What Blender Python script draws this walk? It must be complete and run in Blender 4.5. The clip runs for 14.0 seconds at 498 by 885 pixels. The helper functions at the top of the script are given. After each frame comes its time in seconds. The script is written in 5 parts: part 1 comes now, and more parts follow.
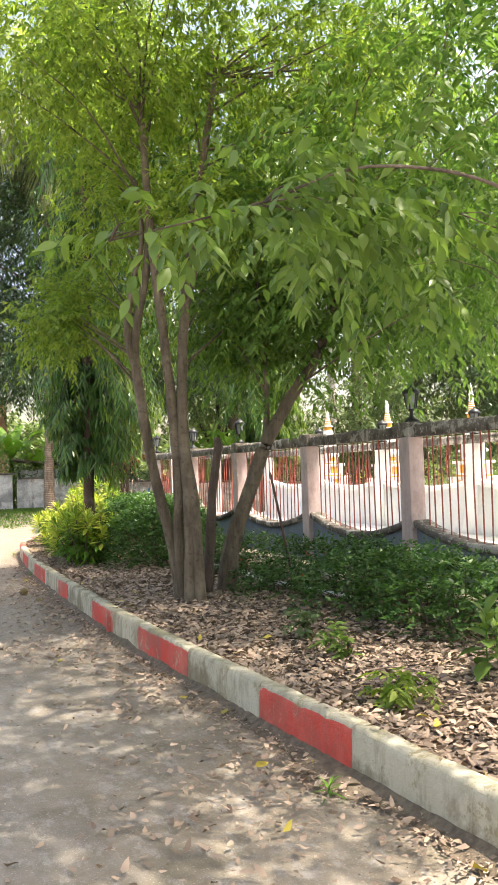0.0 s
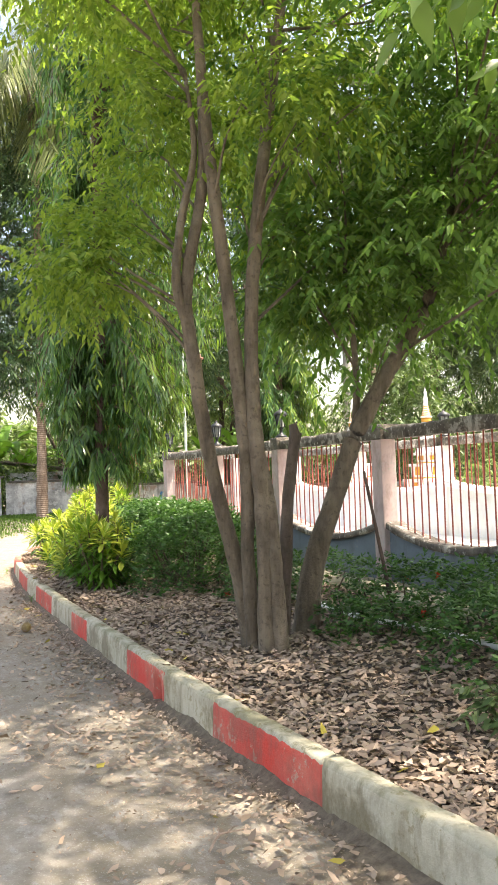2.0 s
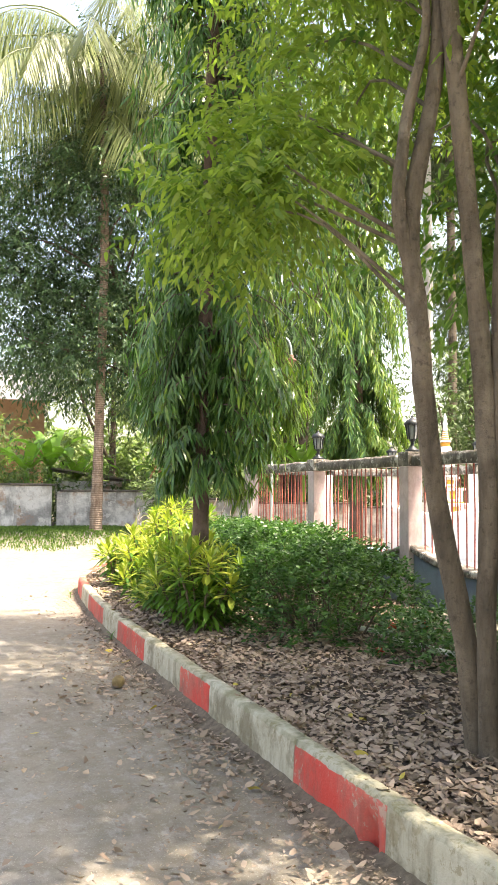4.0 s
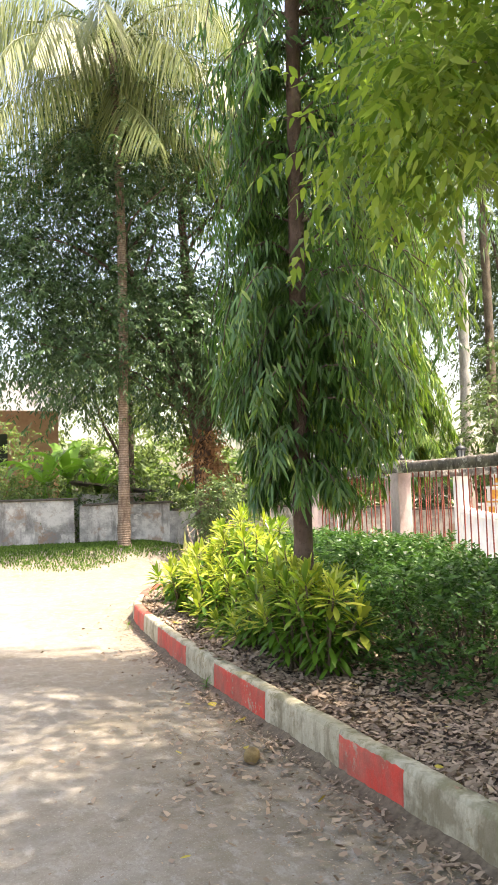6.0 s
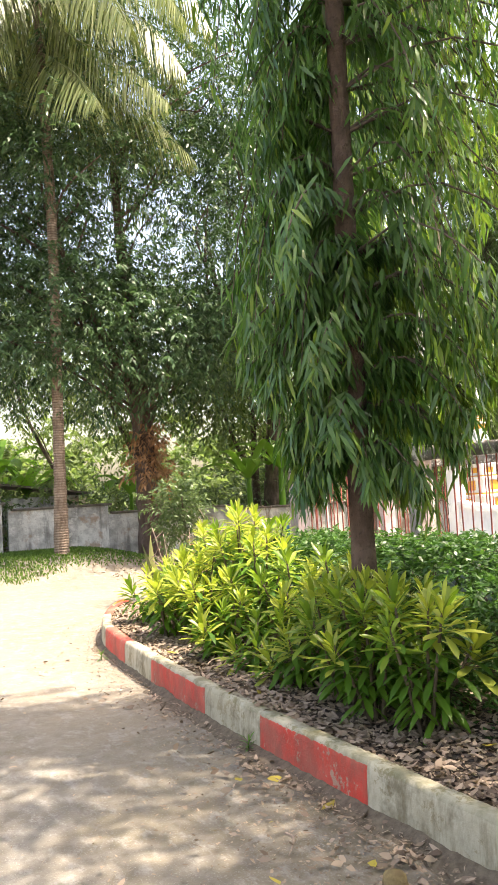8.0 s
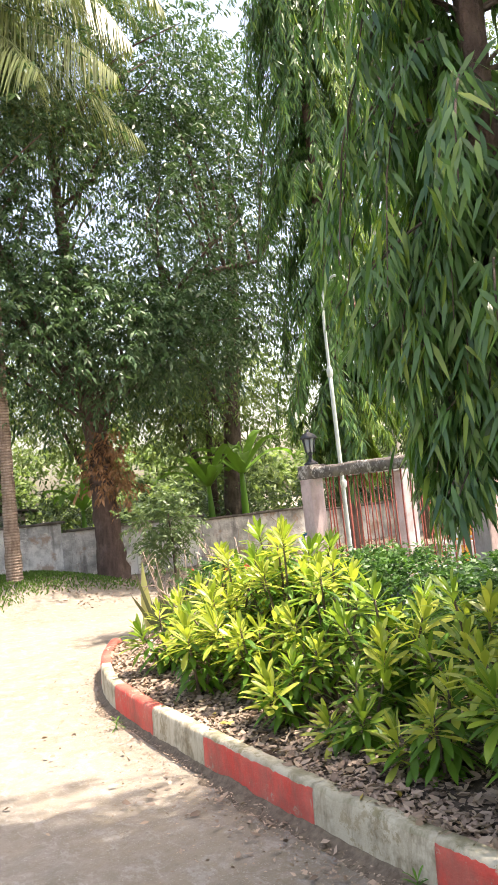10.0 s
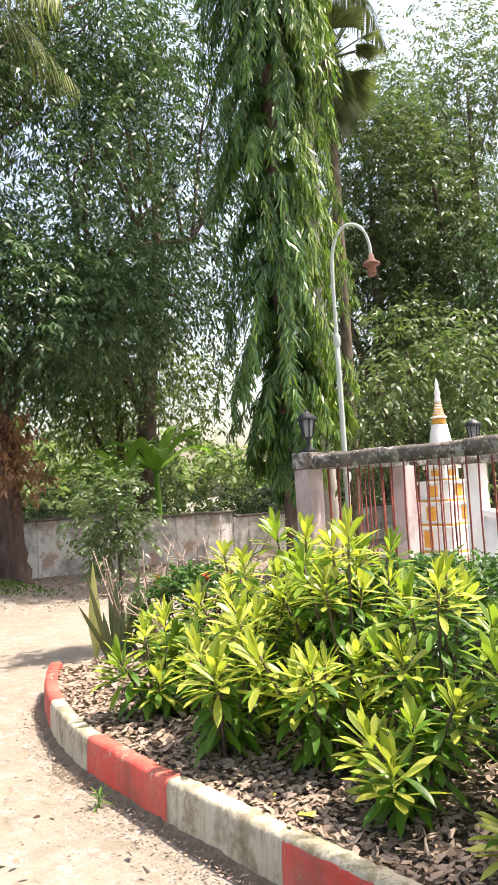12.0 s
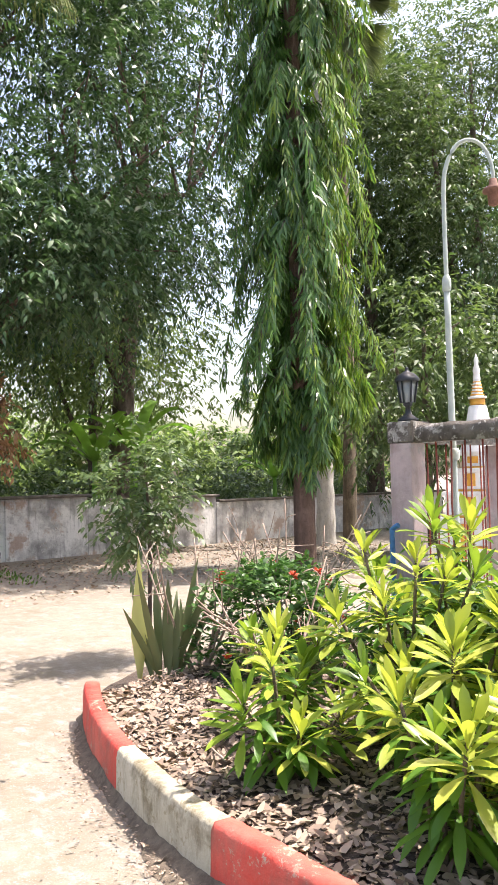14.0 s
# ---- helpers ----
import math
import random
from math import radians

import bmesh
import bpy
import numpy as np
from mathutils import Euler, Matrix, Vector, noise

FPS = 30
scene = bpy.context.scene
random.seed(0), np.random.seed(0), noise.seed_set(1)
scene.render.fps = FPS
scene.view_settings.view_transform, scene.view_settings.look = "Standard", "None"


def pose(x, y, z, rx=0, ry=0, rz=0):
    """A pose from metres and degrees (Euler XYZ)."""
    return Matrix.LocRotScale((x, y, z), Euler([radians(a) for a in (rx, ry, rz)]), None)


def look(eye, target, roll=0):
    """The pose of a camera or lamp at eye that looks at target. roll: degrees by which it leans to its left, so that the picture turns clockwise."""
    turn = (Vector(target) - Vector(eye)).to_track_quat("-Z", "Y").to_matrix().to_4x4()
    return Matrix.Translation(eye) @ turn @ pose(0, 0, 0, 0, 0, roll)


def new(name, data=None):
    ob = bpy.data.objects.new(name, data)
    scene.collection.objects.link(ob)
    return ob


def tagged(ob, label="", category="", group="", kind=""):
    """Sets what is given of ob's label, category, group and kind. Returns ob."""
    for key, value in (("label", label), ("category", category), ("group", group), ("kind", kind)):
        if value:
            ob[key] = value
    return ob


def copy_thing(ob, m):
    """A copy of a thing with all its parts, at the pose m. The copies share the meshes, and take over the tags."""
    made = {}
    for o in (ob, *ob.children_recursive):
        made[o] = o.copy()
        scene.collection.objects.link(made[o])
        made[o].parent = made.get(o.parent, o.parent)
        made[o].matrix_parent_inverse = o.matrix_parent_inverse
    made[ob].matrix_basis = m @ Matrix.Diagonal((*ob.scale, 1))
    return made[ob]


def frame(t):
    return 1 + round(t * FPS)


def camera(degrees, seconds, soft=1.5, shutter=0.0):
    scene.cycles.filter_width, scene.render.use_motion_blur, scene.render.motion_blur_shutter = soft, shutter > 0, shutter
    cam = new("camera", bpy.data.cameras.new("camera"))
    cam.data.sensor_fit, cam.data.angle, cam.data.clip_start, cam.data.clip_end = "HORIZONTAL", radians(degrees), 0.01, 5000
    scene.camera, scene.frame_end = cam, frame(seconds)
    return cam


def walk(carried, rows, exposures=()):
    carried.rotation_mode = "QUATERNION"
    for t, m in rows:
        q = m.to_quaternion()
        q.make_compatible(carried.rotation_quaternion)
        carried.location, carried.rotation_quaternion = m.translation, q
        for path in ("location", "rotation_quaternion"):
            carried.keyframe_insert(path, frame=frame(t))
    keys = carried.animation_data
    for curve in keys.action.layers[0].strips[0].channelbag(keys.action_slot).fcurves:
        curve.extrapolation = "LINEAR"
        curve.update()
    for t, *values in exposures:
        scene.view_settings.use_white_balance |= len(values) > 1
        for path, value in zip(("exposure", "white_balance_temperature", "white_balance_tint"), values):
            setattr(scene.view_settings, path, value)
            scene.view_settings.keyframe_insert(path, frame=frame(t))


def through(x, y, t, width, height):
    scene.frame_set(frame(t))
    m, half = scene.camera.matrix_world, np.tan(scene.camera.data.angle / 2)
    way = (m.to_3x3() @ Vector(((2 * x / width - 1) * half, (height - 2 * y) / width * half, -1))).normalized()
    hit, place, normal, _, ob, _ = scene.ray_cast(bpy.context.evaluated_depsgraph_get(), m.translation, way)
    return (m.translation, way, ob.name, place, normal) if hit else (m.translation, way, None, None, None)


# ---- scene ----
cam = camera(34.1, 14.0, 1.2)
PATH = [
    (0, (0.19, -3.295, 1.552), (0.948, -1.445, 1.624), -1.8),
    (0.5, (0.197, -2.648, 1.551), (0.995, -0.814, 1.595), -2.1),
    (1, (0.22, -2.035, 1.566), (0.93, -0.166, 1.612), -1.8),
    (1.5, (0.266, -1.413, 1.581), (1.045, 0.429, 1.637), -2.9),
    (2, (0.312, -0.769, 1.551), (1.103, 1.066, 1.628), -2.1),
    (2.5, (0.32, -0.146, 1.549), (1.193, 1.653, 1.583), -0.8),
    (3, (0.313, 0.425, 1.535), (1.142, 2.245, 1.576), 0.3),
    (3.5, (0.252, 1.004, 1.494), (1.058, 2.829, 1.629), 0.8),
    (4, (0.116, 1.481, 1.554), (0.825, 3.347, 1.677), 0.5),
    (6.5, (-0.327, 3.654, 1.63), (0.421, 5.504, 1.767), -2.9),
    (7, (-0.348, 4.147, 1.635), (0.468, 5.969, 1.758), -4.2),
    (7.5, (-0.424, 4.647, 1.628), (0.334, 6.493, 1.759), -3.4),
    (8, (-0.456, 5.214, 1.621), (0.449, 6.993, 1.748), -3.3),
    (10.5, (-0.541, 7.708, 1.814), (0.574, 9.363, 1.946), -6.3),
    (11, (-0.483, 8.291, 1.772), (0.769, 9.845, 1.908), -5.0),
    (11.5, (-0.465, 8.845, 1.74), (0.885, 10.315, 1.859), -3.5),
    (12, (-0.353, 9.463, 1.687), (0.948, 10.978, 1.811), -3.3),
    (12.5, (-0.301, 9.957, 1.674), (1.023, 11.45, 1.807), -3.2),
    (13, (-0.273, 10.463, 1.664), (0.995, 12.005, 1.783), -3.1),
    (13.5, (-0.207, 11.014, 1.649), (1.24, 12.391, 1.757), -2.2),
    (14, (-0.082, 11.544, 1.637), (1.323, 12.965, 1.724), -1.3),
]
EXPOSURES = [(0, 1.62, 7600, 13), (0.5, 1.52, 7700, 13), (1, 1.95, 7700, 13), (1.5, 1.5, 7700, 13), (2, 1.9, 7600, 13), (2.5, 1.74, 7700, 13), (3, 2.2, 7600, 13), (3.5, 1.98, 7700, 13), (4, 2.02, 7700, 13), (6.5, 1.78, 7800, 14),
             (8, 1.74, 7800, 14), (10.5, 1.66, 7400, 17), (11.5, 1.4, 7300, 17), (12.5, 1.42, 7200, 17), (13, 1.32, 7200, 17), (13.5, 1.37, 7000, 18), (14, 1.46, 6850, 18)]
walk(cam, [(t, look(eye, target, roll)) for t, eye, target, roll in PATH], EXPOSURES)

# ---- light ----
SUN_EL, SUN_AZ = radians(67), radians(122)
world = bpy.data.worlds.new("world")
scene.world = world
world.use_nodes = True
wn = world.node_tree.nodes
sky = wn.new("ShaderNodeTexSky")
sky.sky_type, sky.sun_disc, sky.sun_elevation, sky.sun_rotation = "NISHITA", False, SUN_EL, SUN_AZ
sky.air_density, sky.dust_density, sky.ozone_density = 1.2, 4.0, 0.1
world.node_tree.links.new(sky.outputs[0], wn["Background"].inputs[0])
wn["Background"].inputs[1].default_value = 0.15
sun = new("sun", bpy.data.lights.new("sun", "SUN"))
sun.data.energy, sun.data.angle, sun.data.color = 3.9, radians(0.6), (1.0, 0.98, 0.935)
sun.matrix_world = look((0, 0, 0), (-math.cos(SUN_EL) * math.sin(SUN_AZ), -math.cos(SUN_EL) * math.cos(SUN_AZ), -math.sin(SUN_EL)))

# ---- materials ----
RNG = np.random.default_rng(7)


def rgb(c):
    return (*c, 1.0)


class Mat:
    """A node material in the making."""

    def __init__(self, name, rough=0.8):
        self.m = bpy.data.materials.new(name)
        self.m.use_nodes = True
        self.t = self.m.node_tree
        self.b = self.t.nodes["Principled BSDF"]
        self.b.inputs["Roughness"].default_value = rough
        self.pos = self.n("ShaderNodeTexCoord").outputs["Object"]

    def n(self, kind, **inputs):
        node = self.t.nodes.new(kind)
        for k, v in inputs.items():
            self.put(node.inputs[k], v)
        return node

    def put(self, socket, v):
        if isinstance(v, bpy.types.NodeSocket):
            self.t.links.new(v, socket)
        else:
            socket.default_value = v

    def noise(self, scale, detail=4.0, rough=0.6, vec=None, stretch=None):
        v = vec or self.pos
        if stretch:
            v = self.n("ShaderNodeVectorMath", Vector=v)
            v.operation = "MULTIPLY"
            v.inputs[1].default_value = stretch
            v = v.outputs[0]
        return self.n("ShaderNodeTexNoise", Vector=v, Scale=scale, Detail=detail, Roughness=rough).outputs["Fac"]

    def ramp(self, fac, *stops):
        r = self.n("ShaderNodeValToRGB", Fac=fac)
        e = r.color_ramp.elements
        while len(e) < len(stops):
            e.new(0.5)
        for el, (p, c) in zip(e, stops):
            el.position = p
            el.color = rgb(c) if not isinstance(c, (int, float)) else (c, c, c, 1)
        return r.outputs[0]

    def mix(self, fac, a, b, how="MIX"):
        m = self.t.nodes.new("ShaderNodeMix")
        m.data_type, m.blend_type = "RGBA", how
        self.put(m.inputs[0], fac)
        self.put(m.inputs[6], rgb(a) if isinstance(a, tuple) else a)
        self.put(m.inputs[7], rgb(b) if isinstance(b, tuple) else b)
        return m.outputs[2]

    def bump(self, height, strength=0.4, dist=0.02):
        self.put(self.b.inputs["Normal"], self.n("ShaderNodeBump", Height=height, Strength=strength, Distance=dist).outputs[0])

    def color(self, c):
        self.put(self.b.inputs["Base Color"], c)
        return self

    def island(self):
        return self.n("ShaderNodeNewGeometry").outputs["Random Per Island"]


def leaf_mat(name, dark, light, rough=0.45, through=0.3, glow=1.6, gloss=0.3):
    k = Mat(name, rough)
    c = k.ramp(k.island(), (0.0, dark), (0.75, light), (1.0, tuple(v * 1.15 for v in light)))
    big = k.noise(0.9, 2)
    c = k.mix(k.ramp(big, (0.35, 0.0), (0.7, 1.0)), c, k.mix(0.5, c, light), "MIX")
    k.color(c)
    k.b.inputs["Specular IOR Level"].default_value = gloss
    tr = k.n("ShaderNodeBsdfTranslucent", Color=k.mix(1.0, c, (glow, glow * 1.08, glow * 0.58), "MULTIPLY"))
    mx = k.n("ShaderNodeMixShader", Fac=through)
    k.t.links.new(k.b.outputs[0], mx.inputs[1])
    k.t.links.new(tr.outputs[0], mx.inputs[2])
    k.t.links.new(mx.outputs[0], k.t.nodes["Material Output"].inputs[0])
    return k.m


def bark_mat(name, dark, light, scale=9.0, ring=0.0):
    k = Mat(name, 0.9)
    f = k.noise(scale, 6, 0.65, stretch=(1, 1, 0.22))
    c = k.ramp(f, (0.3, dark), (0.68, light))
    c = k.mix(k.ramp(k.noise(2.3, 3), (0.5, 0.0), (0.75, 0.6)), c, tuple(min(1, v * 1.5 + 0.05) for v in light))
    h = f
    if ring:
        w = k.n("ShaderNodeTexWave", Vector=k.pos, Scale=ring, Distortion=1.5)
        w.bands_direction = "Z"
        c = k.mix(k.ramp(w.outputs["Fac"], (0.0, 0.75), (0.35, 0.0)), c, dark)
        h = k.mix(0.5, w.outputs["Fac"], f)
    k.color(c)
    c = k.mix(k.ramp(k.noise(26, 5, 0.7), (0.55, 0.0), (0.68, 0.6)), c, tuple(v * 0.55 for v in dark))
    k.color(c)
    k.bump(k.mix(0.5, h, k.noise(30, 5, 0.7)), 1.0, 0.04)
    return k.m


def paint_mat(name, base, under, worn=0.5, dirt=(0.16, 0.13, 0.10), rough=0.75):
    """Old paint on cement: patchy, chipped, with streaks and dirt."""
    k = Mat(name, rough)
    c = k.mix(k.ramp(k.noise(3.0, 3), (0.35, 0.0), (0.75, 0.45)), base, tuple(v * 0.72 + 0.02 for v in base))
    chips = k.mix(0.45, k.noise(22.0, 8, 0.75), k.noise(3.5, 3))
    c = k.mix(k.ramp(chips, (0.60 - 0.05 * worn, 0.0), (0.63 - 0.05 * worn, 1.0)), c, under)
    c = k.mix(k.ramp(k.noise(1.7, 6, 0.7), (0.42, 0.0), (0.7, 0.55 * worn)), c, under)
    c = k.mix(k.ramp(k.noise(7.0, 7, 0.7, stretch=(1, 1, 0.45)), (0.48, 0.0), (0.74, 0.7)), c, dirt)
    c = k.mix(k.ramp(k.noise(11.0, 6, 0.7, stretch=(1, 1, 0.16)), (0.53, 0.0), (0.68, 0.5 * worn)), c, dirt)
    c = k.mix(k.ramp(k.noise(2.4, 5, 0.7), (0.50, 0.0), (0.60, 0.55 * worn)), c, tuple(v * 0.9 for v in dirt))
    k.color(c)
    k.bump(k.mix(0.5, k.noise(60, 5), k.noise(14, 6, 0.7)), 0.6, 0.012)
    return k.m


def ground_mat():
    k = Mat("dusty_concrete", 0.9)
    c = k.ramp(k.noise(0.45, 5, 0.6), (0.38, (0.165, 0.157, 0.143)), (0.5, (0.255, 0.245, 0.226)), (0.61, (0.34, 0.33, 0.31)))
    # brown dust and leaf stain spread out from the kerb, with the shade's warm tone painted in
    xyz = k.n("ShaderNodeSeparateXYZ", Vector=k.pos)
    band = k.n("ShaderNodeMapRange", Value=xyz.outputs["X"])
    band.inputs["From Min"].default_value, band.inputs["From Max"].default_value = -1.5, 2.0
    spread = k.mix(0.55, band.outputs[0], k.noise(0.9, 7, 0.7))
    c = k.mix(k.ramp(spread, (0.45, 0.0), (0.60, 0.8)), c, (0.208, 0.17, 0.118))
    c = k.mix(k.ramp(k.noise(2.6, 6, 0.65), (0.47, 0.0), (0.62, 0.6)), c, (0.16, 0.135, 0.10))
    c = k.mix(k.ramp(k.noise(9.0, 6, 0.7), (0.48, 0.0), (0.62, 0.5)), c, (0.27, 0.243, 0.215))
    # mossy dirt in blotches
    c = k.mix(k.ramp(k.noise(1.25, 7, 0.7), (0.53, 0.0), (0.64, 0.6)), c, (0.125, 0.108, 0.07))
    # thin crusts of pale dust, dark damp blotches and hairline cracks
    c = k.mix(k.ramp(k.noise(5.0, 8, 0.78, stretch=(1.6, 0.8, 1)), (0.53, 0.0), (0.60, 0.5)), c, (0.33, 0.315, 0.295))
    c = k.mix(k.ramp(k.noise(17.0, 7, 0.8), (0.57, 0.0), (0.64, 0.6)), c, (0.13, 0.11, 0.085))
    c = k.mix(k.ramp(k.noise(38, 3), (0.38, 0.4), (0.52, 0.0)), c, (0.19, 0.165, 0.13))
    c = k.mix(k.ramp(k.noise(110, 2), (0.6, 0.0), (0.72, 0.5)), c, (0.46, 0.44, 0.41))
    k.color(c)
    k.bump(k.mix(0.5, k.noise(55, 4), k.noise(6, 5)), 0.5, 0.02)
    return k.m


def soil_mat():
    k = Mat("dark_soil", 0.95)
    c = k.ramp(k.noise(4, 6, 0.7), (0.3, (0.035, 0.025, 0.02)), (0.7, (0.11, 0.08, 0.06)))
    k.color(k.mix(k.ramp(k.noise(60, 3), (0.55, 0.0), (0.7, 0.6)), c, (0.17, 0.13, 0.10)))
    k.bump(k.noise(30, 6), 0.8, 0.04)
    return k.m


def plain_mat(name, c1, c2, rough=0.6, scale=12.0, metal=0.0, bump=0.15):
    k = Mat(name, rough)
    k.b.inputs["Metallic"].default_value = metal
    k.color(k.ramp(k.noise(scale, 5, 0.65), (0.35, c1), (0.68, c2)))
    if bump:
        k.bump(k.noise(scale * 5, 4), bump, 0.01)
    return k.m


def coping_mat():
    """Dark weathered cement with pale lichen."""
    k = Mat("lichened_cement", 0.93)
    c = k.ramp(k.noise(6, 6, 0.7), (0.35, (0.07, 0.06, 0.05)), (0.65, (0.20, 0.17, 0.145)))
    c = k.mix(k.ramp(k.noise(3.2, 7, 0.75), (0.53, 0.0), (0.58, 0.85)), c, (0.46, 0.43, 0.39))
    c = k.mix(k.ramp(k.noise(19, 5, 0.7), (0.58, 0.0), (0.64, 0.8)), c, (0.52, 0.50, 0.46))
    c = k.mix(k.ramp(k.noise(9, 5, 0.7, stretch=(1, 1, 0.3)), (0.52, 0.0), (0.66, 0.7)), c, (0.045, 0.04, 0.032))
    k.color(c)
    k.bump(k.noise(24, 6, 0.7), 0.8, 0.02)
    return k.m


def concrete_wall_mat():
    """Old limewash over cement: pale patches, black rain streaks, a brown damp foot."""
    k = Mat("weathered_wall", 0.9)
    c = k.ramp(k.noise(0.9, 6, 0.7), (0.40, (0.27, 0.26, 0.25)), (0.5, (0.48, 0.465, 0.445)), (0.58, (0.72, 0.70, 0.67)))
    c = k.mix(k.ramp(k.noise(2.2, 6, 0.72), (0.56, 0.0), (0.60, 0.8)), c, (0.68, 0.66, 0.62))
    c = k.mix(k.ramp(k.noise(3.5, 6, 0.7, stretch=(1, 1, 0.16)), (0.53, 0.0), (0.66, 0.7)), c, (0.13, 0.12, 0.11))
    c = k.mix(k.ramp(k.noise(1.5, 5, 0.65), (0.54, 0.0), (0.62, 0.75)), c, (0.36, 0.23, 0.155))
    c = k.mix(k.ramp(k.noise(14, 6, 0.75), (0.57, 0.0), (0.62, 0.5)), c, (0.20, 0.18, 0.16))
    k.color(c)
    k.bump(k.noise(18, 6), 0.5, 0.02)
    return k.m


